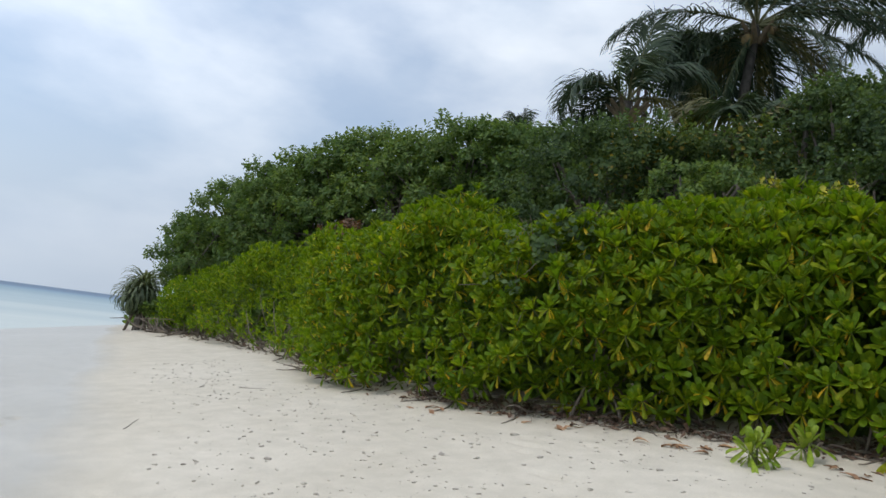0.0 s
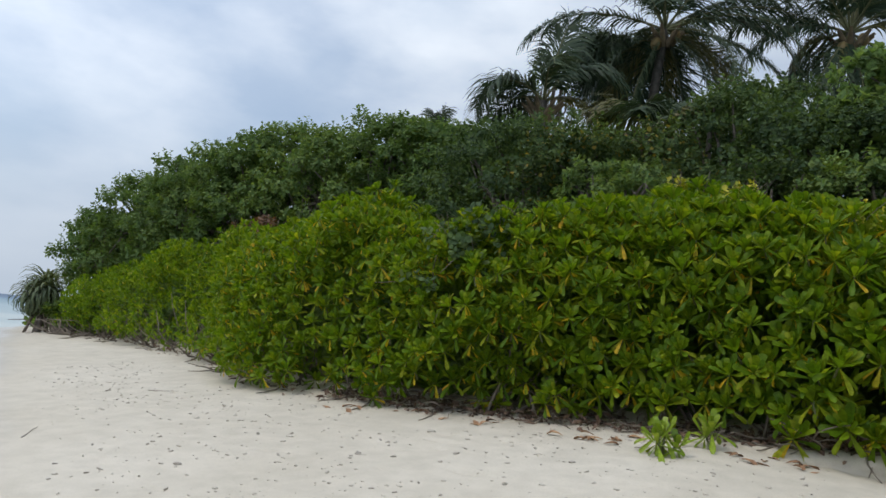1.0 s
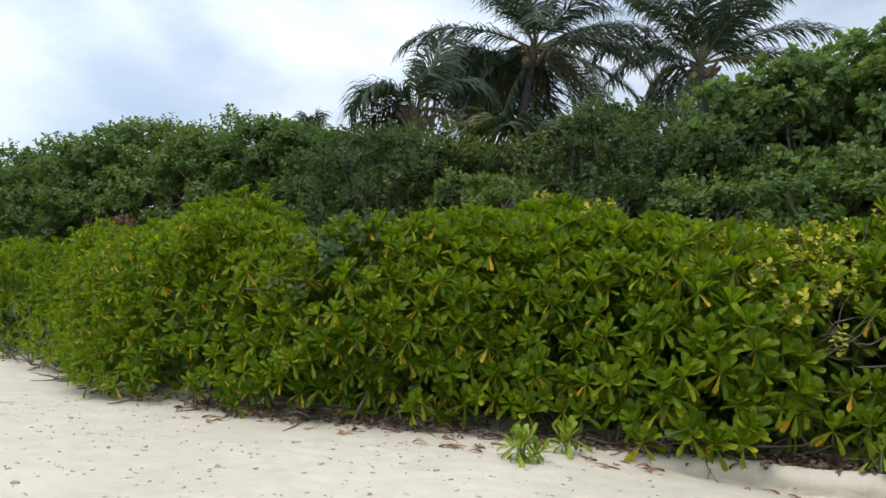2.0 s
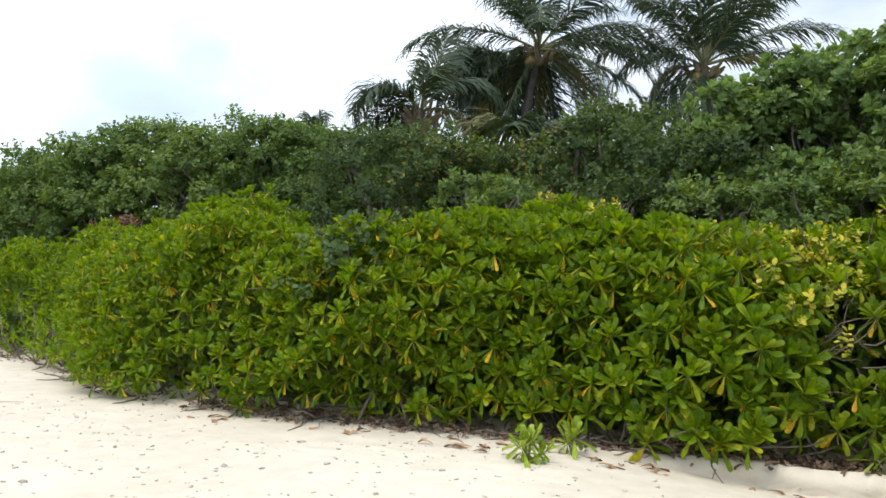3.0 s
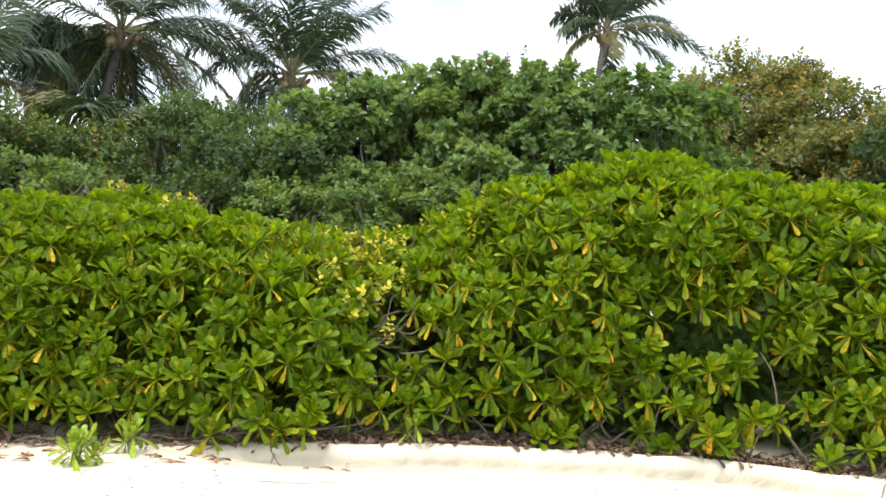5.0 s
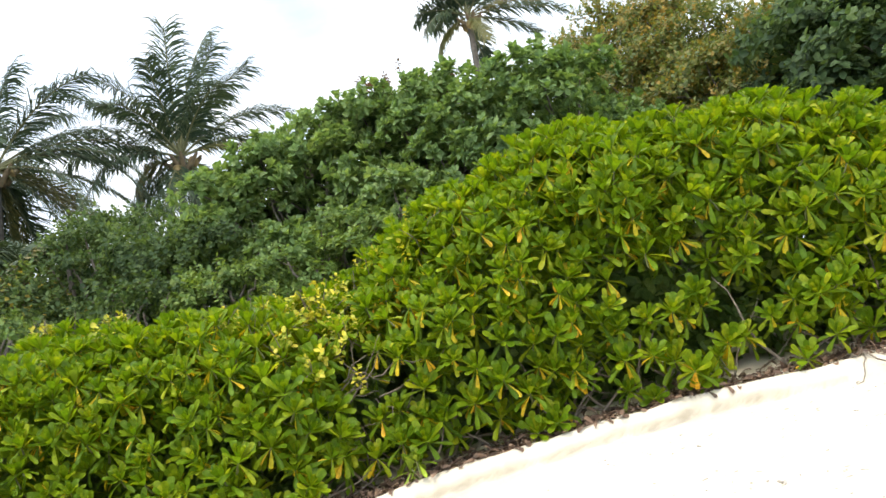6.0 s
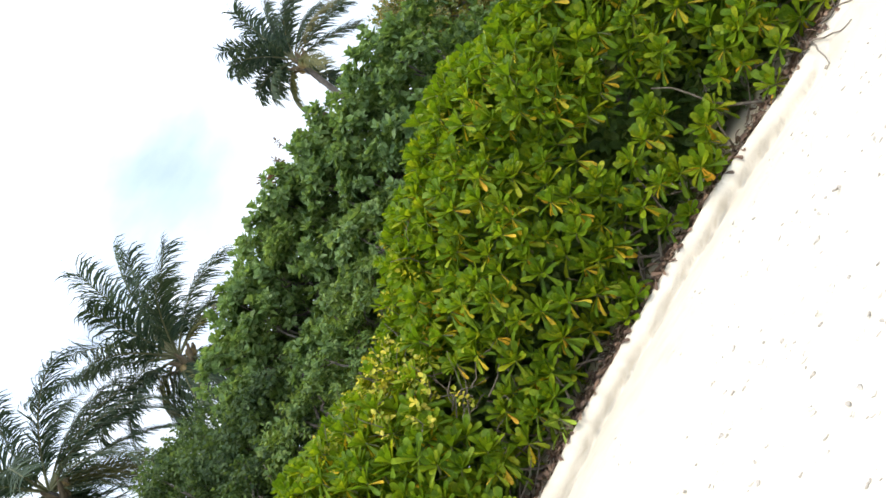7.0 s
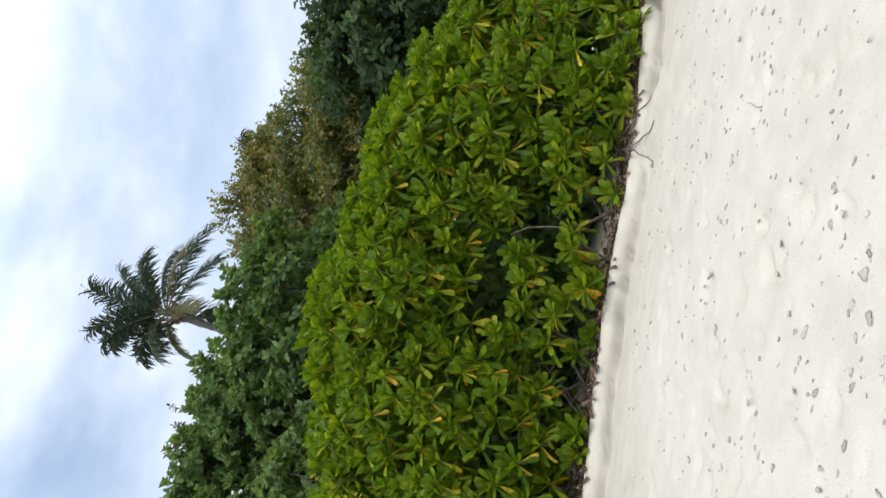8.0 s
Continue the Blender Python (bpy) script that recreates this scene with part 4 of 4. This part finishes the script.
FAR_PALM = [(5, 24, 46, 1.15, 1), (-12, 2, 36, 1.15, 0), (16, 40, 55, 1.1, 0), (-6, -16, 26, 0.95, 0), (10, 64, 52, 0.95, 0), (-24, 78, 44, 0.9, 0), (90, 84, 40, 0.9, 0), (-90, 82, 40, 0.9, 0), (180, 80, 50, 0.9, 0), (165, 68, 55, 0.85, 0),
            (202, 60, 62, 0.85, 0), (150, 74, 50, 0.95, 0), (35, 74, 42, 0.95, 0), (180, 42, 80, 0.72, 0), (192, 20, 92, 0.72, 0), (168, -12, 70, 0.72, 1), (-90, -40, 40, 0.7, 1), (80, -34, 40, 0.7, 0), (-60, 40, 70, 0.8, 0), (120, 44, 70, 0.8, 0)]
build_palm("slender coconut palm standing far behind the trees", -21.8, 25.0, 27.8, FAR_PALM, 503, (1.3, 0.2), 2.85, 3, 0.16, 0.66, 0.03)
CURTAIN = [(172, 44, 140, 0.9, 0), (160, 30, 130, 0.85, 0), (190, 52, 150, 0.85, 0), (205, 20, 110, 0.75, 0), (140, 36, 130, 0.8, 0), (230, 30, 120, 0.8, 0), (90, 60, 110, 0.9, 0), (30, 50, 120, 0.8, 0), (-70, 40, 130, 0.8, 0), (-110, 25, 120, 0.8, 0), (170, 10, 90, 0.7, 0), (180, 60, 150, 0.95, 0), (150, 52, 150, 0.9, 0), (215, 44, 140, 0.9, 0), (125, 50, 140, 0.9, 0), (198, 34, 120, 0.8, 0), (165, 66, 165, 1.0, 0), (175, -5, 80, 0.8, 0), (160, -25, 60, 0.75, 0), (190, -35, 50, 0.8, 0), (140, -10, 80, 0.75, 0), (210, -15, 80, 0.8, 0), (180, 25, 120, 0.95, 0)]
build_palm("leaning coconut palm whose fronds hang in a thick curtain", 18.2, 19.5, 22.0, CURTAIN, 507, (0.4, 0.1), 1.75, 0, 0.05, 1.0, 0.024)
YOUNG = [(176, 48, 130, 0.95, 0), (165, 30, 110, 0.8, 0), (95, 90, 16, 0.85, 0), (20, 60, 100, 0.8, 0), (-60, 50, 110, 0.8, 0), (140, 20, 100, 0.7, 0), (-130, 40, 120, 0.75, 0), (60, 30, 100, 0.7, 1)]
build_palm("young coconut palm with fronds swept by the wind", 24.6, 17.5, 18.6, YOUNG, 504, (0.2, 0.1), 2.4, 0, 0.15, 0.8)
build_palm("low young palm with a yellow-green frond over the thicket", 16.2, 13.4, 16.8, [(175, 50, 90, 1.0, 1), (20, 50, 90, 0.9, 1), (80, 70, 80, 0.9, 0), (-90, 40, 90, 0.8, 0)], 508, (0.1, 0.1), 1.25, 0, 0.1, 0.7)
build_palm("distant coconut palm showing its frond tips", 32.6, 32.0, 14.2, ring_of_fronds(5, 13), 505, (0.3, 0.1), 2.2, 0)
build_palm("distant coconut palm showing its frond tips", -34.8, 32.0, 22.6, ring_of_fronds(6, 12), 506, (0.3, 0.1), 1.6, 0)


# ---- low growth and small things ----
def build_undergrowth():
    """Shaded leaves that fill the space between the shrubs and the trees."""
    r = rng_of(601)
    n = 6000
    x = r.uniform(-25, 13, n)
    h = np.maximum(0.8, shrub_height(x))
    v = np.where(np.arange(n) < 3200, r.uniform(1.3, 3.6, n), r.uniform(0.8, 1.7, n))
    z0 = ground_z(x, edge(x) + v)
    P = np.stack([x, edge(x) + v, z0 + r.uniform(0.05, 1.0, n) * np.where(np.arange(n) < 3200, h * 0.8, np.minimum(h * 0.6, 1.3))], 1)
    W = r.normal(0, 0.5, (n, 3)) + np.array([0, -0.7, 0.5])
    R = frames_of(W, r.uniform(0, 6.28, n), r.uniform(1.2, 1.75, n))
    p = Pile()
    pick = r.randint(3, size=n)
    for k in range(3):
        p.add(*spread(FILL[k], R[pick == k], P[pick == k]))
    ob = p.ob("undergrowth", [M_MID])
    tagged(ob, "shaded green undergrowth behind the beach shrubs", "undergrowth", kind="stuff")


def build_far_thicket():
    """The wood's inner leaves behind the front trees, up to below their tops."""
    r = rng_of(605)
    n = 3000
    x = r.uniform(-13, 13, n)
    y = 12.5 + r.uniform(0, 3.0, n) + 0.10 * np.abs(x)
    d = np.hypot(x, y)
    az = np.degrees(np.arctan2(-x, y))
    el = np.interp(az, (-50, -40, -28, -19, -8, -4, 2, 8, 20, 30, 45), (18, 20.4, 22.8, 23.6, 24.2, 22.8, 19.4, 19.3, 17.2, 15.6, 12.5))
    top = 1.5 + d * np.tan(np.radians(el)) - 0.3
    P = np.stack([x, y, 1.2 + (top - 1.2) * r.uniform(0.0, 1.0, n)], 1)
    W = r.normal(0, 0.5, (n, 3)) + np.array([0, -0.7, 0.5])
    R = frames_of(W, r.uniform(0, 6.28, n), r.uniform(1.9, 2.8, n))
    p = Pile()
    p.add(*spread(FILL[0], R, P))
    # the same among the trees farther along the beach
    n = 1300
    az = np.radians(r.uniform(27, 54.3, n))
    d = np.interp(np.degrees(az), (27, 40, 56.5), (15.5, 18.5, 25.5)) + r.uniform(-0.3, 2.0, n)
    el = np.interp(np.degrees(az), (27, 34, 42, 47, 52, 56.5), (14.8, 14.8, 13.0, 10.8, 7.6, 3.2))
    x, y = -d * np.sin(az), d * np.cos(az)
    g = ground_z(x, y)
    P = np.stack([x, y, g + 0.3 + (1.5 + d * np.tan(np.radians(el)) - g - 0.3) * r.uniform(0.0, 1.0, n)], 1)
    R = frames_of(r.normal(0, 0.5, (n, 3)) + np.array([0.3, -0.7, 0.5]), r.uniform(0, 6.28, n), r.uniform(1.4, 2.0, n))
    p.add(*spread(FILL[1], R * 0.75, P)[:2], 1)
    ob = p.ob("far_thicket", [M_DARK, M_MID])
    tagged(ob, "dark leafy depth of the wood behind the trees", "thicket", kind="stuff")


build_undergrowth()
build_far_thicket()


def rock_mesh(seed, flat, mat, rough=0.75, name="coral_fragment"):
    """A knobbly worn lump, flattened."""
    r = rng_of(seed)
    bm = bmesh.new()
    bmesh.ops.create_icosphere(bm, subdivisions=2, radius=1.0)
    o, thin = Vector(r.uniform(-50, 50, 3)), r.uniform(0.4, 0.75)
    for v in bm.verts:
        k = 1 + rough * noise.noise(v.co * 1.3 + o) + rough * 0.6 * noise.noise(v.co * 3.1 + o)
        v.co = Vector((v.co.x * k, v.co.y * k * thin, v.co.z * k * flat))
    me = bpy.data.meshes.new(name)
    bm.to_mesh(me)
    bm.free()
    me.materials.append(mat)
    me.polygons.foreach_set("use_smooth", np.ones(len(me.polygons), bool))
    return me


M_CORAL_DARK = rough_material("weathered_coral", [(0.25, (0.20, 0.175, 0.145)), (0.5, (0.31, 0.275, 0.23)), (0.8, (0.45, 0.405, 0.34))], 9, 0.95, 0.35, 30, 0.2)
CORALS = [rock_mesh(700 + i, 0.30 + 0.06 * (i % 3), M_CORAL if i % 2 else M_CORAL_DARK) for i in range(8)]
SPOTS = [(-6.1, 5.69), (-5.07, 5.49), (-4.76, 5.56), (-5.02, 6.75), (-3.89, 5.86), (-3.55, 5.45), (-3.8, 6.45), (-3.17, 5.82), (-2.43, 5.22), (-2.2, 5.35), (-2.26, 6.07), (-2.88, 7.2), (-4.04, 4.03), (-5.13, 3.34),
         (-5.78, 3.62), (-3.84, 5.37), (-5.59, 6.88), (-8.37, 6.31), (-4.77, 4.34), (1.58, 4.29), (1.47, 3.7), (2.36, 4.21), (1.89, 3.16), (1.59, 3.11), (2.28, 2.84), (3.38, 3.78), (3.68, 3.94), (3.11, 3.97),
         (3.4, 3.23), (3.78, 3.33), (3.43, 3.43), (1.9, 3.75), (1.75, 3.27), (1.93, 2.65), (1.74, 2.66), (1.31, 2.93), (1.7, 2.76), (4.11, 3.29)]


def sand_at(x, y):
    return float(ground_z(x, y, True))


def build_corals():
    r = rng_of(711)
    spots = [(x, y, 0.036 if x < 0 else 0.026) for x, y in SPOTS] + [(x + r.normal(0, 0.14), y + r.normal(0, 0.09), 0.017) for x, y in SPOTS if x > 0 for _ in range(4)] + [(r.uniform(-9, -0.8), r.uniform(3.2, 7.0), 0.021) for _ in range(45)] + [(r.uniform(0.3, 4.6), r.uniform(2.2, 5.0), 0.019) for _ in range(130)]
    for i, (x, y, s) in enumerate(spots):
        if y > float(edge(x)) - 0.25 or 0.5 * x + 0.866 * y < 0.5:
            continue
        k = s * r.uniform(0.65, 1.25) * (1.5 if i == 6 else 1.0)
        q = r.randint(8)
        ob = link("coral_fragment", CORALS[q], m=Matrix.Translation((x, y, sand_at(x, y) + k * 0.03)) @ Euler((r.uniform(-0.2, 0.2), r.uniform(-0.2, 0.2), r.uniform(0, 6.28))).to_matrix().to_4x4() @ Matrix.Diagonal((k, k, k, 1)))
        tagged(ob, "worn pale coral fragment lying on sand" if q % 2 else "dark weathered coral fragment lying on sand", "coral", "coral fragments on the beach")
    # crumbs too small to pick apart
    bm = bmesh.new()
    bmesh.ops.create_cube(bm, size=1.0)
    V0 = np.array([tuple(v.co) for v in bm.verts])
    F0 = np.array([[v.index for v in f.verts] for f in bm.faces])
    bm.free()
    V0 = V0 * np.array([1.2, 0.6, 0.34]) * (1 + rng_of(3).uniform(-0.25, 0.25, V0.shape))
    n = 4300
    x = np.concatenate([r.uniform(-11, -0.5, 3400), r.uniform(0, 6, 900)])
    y = np.concatenate([r.uniform(3.2, 8.5, 3400), r.uniform(2.0, 6.6, 900)])
    band = np.abs(vnoise(x, y, 1.1, 77)) < r.uniform(0.0, 0.75, n)
    ok = (y < edge(x) - 0.1) & band & (0.5 * x + 0.866 * y > 0.7 + r.uniform(-0.4, 0.4, n))
    x, y = x[ok], y[ok]
    P = np.stack([x, y, ground_z(x, y, True) + 0.002], 1)
    size = 0.008 + 0.026 * r.rand(len(P)) ** 2.2
    R = frames_of(np.array([0, 0, 1.0]) + r.normal(0, 0.2, (len(P), 3)), r.uniform(0, 6.28, len(P)), size)
    W, F, M = spread((V0, F0, np.zeros(len(F0), int)), R, P)
    ob = mesh_ob("shell_grit", W, F, [M_CORAL_DARK, M_CORAL], midx=np.repeat(r.randint(2, size=len(P)), len(F0)), smooth=False)
    tagged(ob, "scattered crumbs of shell and coral on the sand", "shell grit", kind="stuff")


build_corals()


def build_litter():
    """Dead leaves: a dark mat under the shrubs, loose, and a few picked out on the open sand."""
    r = rng_of(721)
    n = 4200
    x = np.concatenate([r.uniform(-1.2, 9.0, 3200), r.uniform(-16, -6, 200), r.uniform(-6, -1.2, 800)])
    v = r.normal(0.16, 0.22, n)
    v = np.where(v < np.where(x < -1.2, -0.38, -0.16), np.abs(v), v)
    P = np.stack([x, edge(x) + v, ground_z(x, edge(x) + v, True) + r.uniform(0.004, 0.03, n)], 1)
    R = frames_of(np.array([0, -0.1, 1.0]) + r.normal(0, 0.35, (n, 3)), r.uniform(0, 6.28, n), r.uniform(0.5, 1.1, n))
    V, F = leaf(0.13, 0.05, 0.25, 0, 0.9, 0.5, THIN)
    ob = mesh_ob("leaf_litter", *spread((V, F, np.zeros(len(F), int)), R, P)[:2], M_LITTER)
    tagged(ob, "dark mat of dead leaves under the shrubs", "leaf litter", kind="stuff")
    for cx, cy, k in ((-2.43, 7.0, 9), (-1.12, 7.05, 5), (-0.75, 7.25, 6), (-3.6, 7.15, 5), (-1.9, 7.2, 4), (-5.2, 7.1, 4), (-4.4, 7.2, 4), (0.4, 7.4, 4)):
        for _ in range(k):
            x, y = cx + r.normal(0, 0.14), cy + r.normal(0, 0.06)
            V, F = leaf(0.17 * r.uniform(0.7, 1.1), 0.06, 0.2, 0, r.uniform(0.5, 1.3), 0.6, FULL)
            ob = mesh_ob("dead_leaf", V, F, M_DRYLEAF)
            ob.matrix_basis = Matrix.Translation((x, y, sand_at(x, y) + 0.008)) @ Euler((r.uniform(-0.3, 0.3), r.uniform(-0.2, 0.2), r.uniform(0, 6.28))).to_matrix().to_4x4()
            tagged(ob, "curled reddish brown dead leaf on sand", "leaf", "dead leaves on the sand")


build_litter()


M_BLEACHED = rough_material("bleached_wood", [(0.3, (0.24, 0.21, 0.18)), (0.7, (0.42, 0.38, 0.33))], 14, 0.9, 0.2)


def build_roots():
    """Bare roots and runners that come out of the bank below the shrubs, and bleached twigs on the sand."""
    r = rng_of(731)
    for cx in (-0.95, -0.7, -0.45, -0.2, -1.5, -2.1, -3.0, -4.2, -5.4, -6.9, -8.6, -10.5, -12.4, -14.6, -16.6, 5.2, 5.45):
        p = Pile()
        for _ in range(3):
            x = cx + r.normal(0, 0.12)
            y = float(edge(x)) + 0.05
            s = np.array([x, y, float(ground_z(x, y)) + 0.03])
            line = bent(s, (r.normal(0, 0.9), -1, 0.12), r.uniform(0.4, 0.85), r, 8, 0.03, 0.5)
            line[:, 2] = np.maximum(ground_z(line[:, 0], line[:, 1], True) + 0.008, line[:, 2] - np.linspace(0, 0.1, 8))
            p.add(*tube(line, np.linspace(0.013, 0.004, 8), 5))
        ob = p.ob("bare_root", M_TWIG)
        tagged(ob, "bare brown root creeping over the sand bank", "root", "roots along the bank")
    for x, y, a, ln in ((-0.28, 6.5, 0.1, 0.75), (-6.6, 4.2, 2.3, 0.5), (3.43, 3.4, 0.9, 0.3), (-2.0, 6.9, 0.4, 0.5), (-8.0, 6.6, 0.2, 0.4)):
        line = bent((x, y, 0), (math.cos(a), math.sin(a), 0), ln, r, 9, 0, 0.25)
        line[:, 2] = ground_z(line[:, 0], line[:, 1], True) + 0.006
        ob = mesh_ob("twig", *tube(line, np.linspace(0.005, 0.002, 9), 5), M_BLEACHED)
        tagged(ob, "thin bleached twig lying on the sand", "twig", "twigs on the sand")


build_roots()


def build_driftwood():
    r = rng_of(741)
    x0, y0 = place(56.9, 21.6)
    root = tagged(new("fallen_branch"), "grey leafless fallen branch sprawling on the sand", "branch")
    root.location = (x0, y0, float(ground_z(x0, y0)))
    off = np.array(root.location)
    for k in range(24):
        way = (r.uniform(-1.2, -0.4) if k % 4 else r.uniform(-0.2, 0.8), r.uniform(-0.9, 0.2), r.uniform(-0.05, 0.2))
        line = bent(off + np.array([r.uniform(-0.5, 1.6), r.uniform(-0.2, 0.5), 0.06]), way, r.uniform(0.5, 1.3), r, 8, 0.03, 0.6)
        low = ground_z(line[:, 0], line[:, 1]) + 0.03
        line[:, 2] = np.clip(line[:, 2], low, low + 0.35)
        mesh_ob("branch", *tube(line - off, np.linspace(0.028, 0.007, 8), 6), M_TWIG, root)


build_driftwood()
build_tree("coastal_bush", "small dark bush above bare fallen branches", 56.4, 22.8, -0.1, 0.75, MIDDLE, M_MID, 480, 26, low=0.35, lobes=9, trunks=1)


def build_screw_pine():
    r = rng_of(751)
    x0, y0 = place(58.0, 23.2)
    g = float(ground_z(x0, y0))
    root = tagged(new("screw_pine"), "screw pine with drooping strap leaves on stilt roots", "tree")
    root.location = (x0, y0, g)
    top = 1.5 + 23.2 * math.tan(radians(1.0)) - g
    mesh_ob("trunk", *tube([(0, 0, 0), (0.05, 0, 0.5), (0.0, 0, top * 0.6), (0.05, 0, top)], [0.09, 0.08, 0.08, 0.06], 8), M_BARK, root)
    for k in range(7):
        a = k * 0.9
        mesh_ob("stilt_root", *tube([(0, 0, 0.75), (0.2 * math.cos(a), 0.2 * math.sin(a), 0.4), (0.36 * math.cos(a), 0.36 * math.sin(a), -0.05)], [0.03, 0.03, 0.025], 6), M_TWIG, root)
    for hx, hy, hz, n in ((0, 0, top, 90), (0.3, -0.15, top - 0.2, 80), (-0.3, 0.1, top - 0.25, 80), (0.05, -0.3, top - 0.4, 80)):
        p = Pile()
        for i in range(n):
            f = i / n
            V, F = leaf(r.uniform(0.6, 0.9), 0.07, radians(72 - 112 * f), i * 2.4, 1.1 + 1.5 * f, 0.5, ((0, 1.0), (0.3, 1.0), (0.55, 0.9), (0.8, 0.6), (1.0, 0.06)))
            p.add(V + np.array([hx, hy, hz]), F)
        p.ob("leaf_crown", [M_PANDAN], root)


build_screw_pine()


def build_seedling(x, y, k, seed, label):
    root = tagged(new("beach_cabbage_seedling"), label, "seedling", "small plants before the shrubs")
    root.location = (x, y, sand_at(x, y))
    r = rng_of(seed)
    for i in range(k):
        a = i * 2.2
        tip = np.array([0.11 * math.cos(a) * (i > 0), 0.09 * math.sin(a) * (i > 0), 0.06 + 0.13 * (k - i) / k])
        mesh_ob("stem", *tube([(0, 0, -0.02), tip * 0.5, tip], [0.012, 0.011, 0.009], 5), M_STEM, root)
        W = np.array([[r.normal(0, 0.3), -0.35, 0.9]])
        R = frames_of(W, np.array([r.uniform(0, 6)]), np.array([r.uniform(0.72, 0.95)]))[0]
        link("leaf_rosette", SEED_MESH, root, m=Matrix([[*R[j], tip[j]] for j in range(3)] + [[0, 0, 0, 1]]))


M_YOUNG = leaf_material("young_leaf", [(0.05, (0.16, 0.25, 0.02)), (0.5, (0.23, 0.32, 0.03)), (0.95, (0.33, 0.40, 0.06))], 0.4, 0.3)
V_, F_, Mi_ = rosette(790, n=15, length=0.22, width=0.075, stem=0)
o_ = mesh_ob("leaf_rosette", V_, F_, [M_YOUNG], midx=Mi_ * 0)
SEED_MESH = o_.data
bpy.data.objects.remove(o_)
build_seedling(-1.71, 6.72, 4, 791, "pale green seedling growing out of the sand")
build_seedling(-1.42, 7.2, 2, 792, "small green shoot beside the sand bank")
build_seedling(1.15, 7.62, 2, 793, "small green shoot beside the sand bank")


def build_vine(spots, seed, templates, mat, label, name="yellow_leaved_vine"):
    """A climber's leafy ends lying on the shrubs: (x, share of the skin, spread, count)."""
    r = rng_of(seed)
    P, N = [], []
    for x, q, s, n in spots:
        a, b = shrub_point(x + r.normal(0, s, n), np.clip(q + r.normal(0, s * 0.5, n), 0.05, 1.4))
        P.append(a + b * r.uniform(0.02, 0.22, (n, 1)))
        N.append(b)
    P, N = np.concatenate(P), np.concatenate(N)
    off = P.mean(0)
    root = tagged(new(name), label, "vine")
    root.location = off
    R = frames_of(N * 0.7 + np.array([0, -0.2, 0.5]) + r.normal(0, 0.35, N.shape), r.uniform(0, 6.28, len(P)), r.uniform(0.6, 1.1, len(P)))
    p = Pile()
    pick = r.randint(len(templates), size=len(P))
    for k, t in enumerate(templates):
        p.add(*spread(t, R[pick == k], P[pick == k] - off))
    tagged(p.ob("foliage", [mat], root), kind="stuff")
    b = Pile()
    for i in range(0, len(P), 2):
        line = bent(P[i] - off - N[i] * 0.4, N[i] + r.normal(0, 0.5, 3), 0.55, r, 6, 0, 0.4)
        b.add(*tube(line, np.linspace(0.008, 0.003, 6), 4))
    tagged(b.ob("stem", M_TWIG, root), kind="stuff")


build_vine([(0.2, 0.97, 0.32, 26), (0.42, 0.74, 0.22, 34), (0.75, 0.52, 0.3, 26), (0.9, 0.85, 0.4, 30)], 801, SMALL, M_VINE, "climber with pale yellow leaves over a shrub")
build_vine([(-1.25, 1.06, 0.07, 26), (-1.65, 1.03, 0.07, 18), (-2.3, 1.08, 0.08, 18), (-1.45, 1.0, 0.2, 14)], 802, SMALL, M_VINE, "climber with yellow leafy tips above the shrubs")
BROAD = [sprig(810 + i, 7, 0.10, 0.09, 50, 75, 0.2) for i in range(2)]
build_vine([(-11.3, 1.02, 0.3, 60), (-10.6, 1.0, 0.2, 25)], 804, MIDDLE, M_RED, "withered brown climber over the shrubs", "withered_vine")
build_vine([(-4.3, 0.62, 0.25, 26), (-4.0, 0.7, 0.2, 14)], 803, BROAD, M_DARK, "dark broad-leaved climber among the shrubs", "broad_leaved_vine")


def build_dry_twigs():
    """Bare twigs showing in the thin place of the shrubs."""
    r = rng_of(821)
    root = tagged(new("dry_twigs"), "bare grey twigs in a thin part of the shrubs", "twigs")
    root.location = (0.75, float(edge(0.75)) + 0.1, float(ground_z(0.75, edge(0.75))))
    for k in range(16):
        s = np.array([r.normal(0, 0.25), r.uniform(0, 0.3), r.uniform(0.5, 1.3)])
        mesh_ob("twig", *tube(bent(s, (r.normal(0, 1), -0.5, r.normal(0.2, 0.5)), r.uniform(0.4, 0.8), r, 7, 0, 0.6), np.linspace(0.009, 0.003, 7), 5), M_TWIG, root)


build_dry_twigs()


def build_dry_sprigs():
    """Reddish dry shoots sticking out of the heliotrope trees' top."""
    r = rng_of(831)
    for az, d, el in ((-14.6, 12.2, 25.6), (-16.0, 12.3, 25.4), (-12.6, 12.2, 26.0), (-18.0, 12.3, 25.0)):
        x, y = place(az, d)
        z = 1.5 + d * math.tan(radians(el))
        root = tagged(new("dry_shoot"), "thin dry shoot with reddish leaves above a tree", "branch", "dry shoots over the trees")
        root.location = (x, y, z - 1.3)
        b = Pile()
        ends = []
        for k in range(4):
            line = bent((0, 0, 0), (r.normal(0, 0.3), r.normal(0, 0.3), 1), r.uniform(1.1, 1.45), r, 8, 0, 0.25)
            b.add(*tube(line, np.linspace(0.014, 0.004, 8), 5))
            ends += [line[-1], line[-2], line[-3]]
        b.ob("twig", M_TWIG, root)
        p = Pile()
        E = np.array(ends)
        R = frames_of(r.normal(0, 0.6, E.shape) + np.array([0, 0, 0.6]), r.uniform(0, 6, len(E)), np.full(len(E), 0.62))
        p.add(*spread(MIDDLE[0], R, E))
        p.ob("foliage", [M_RED], root)


build_dry_sprigs()
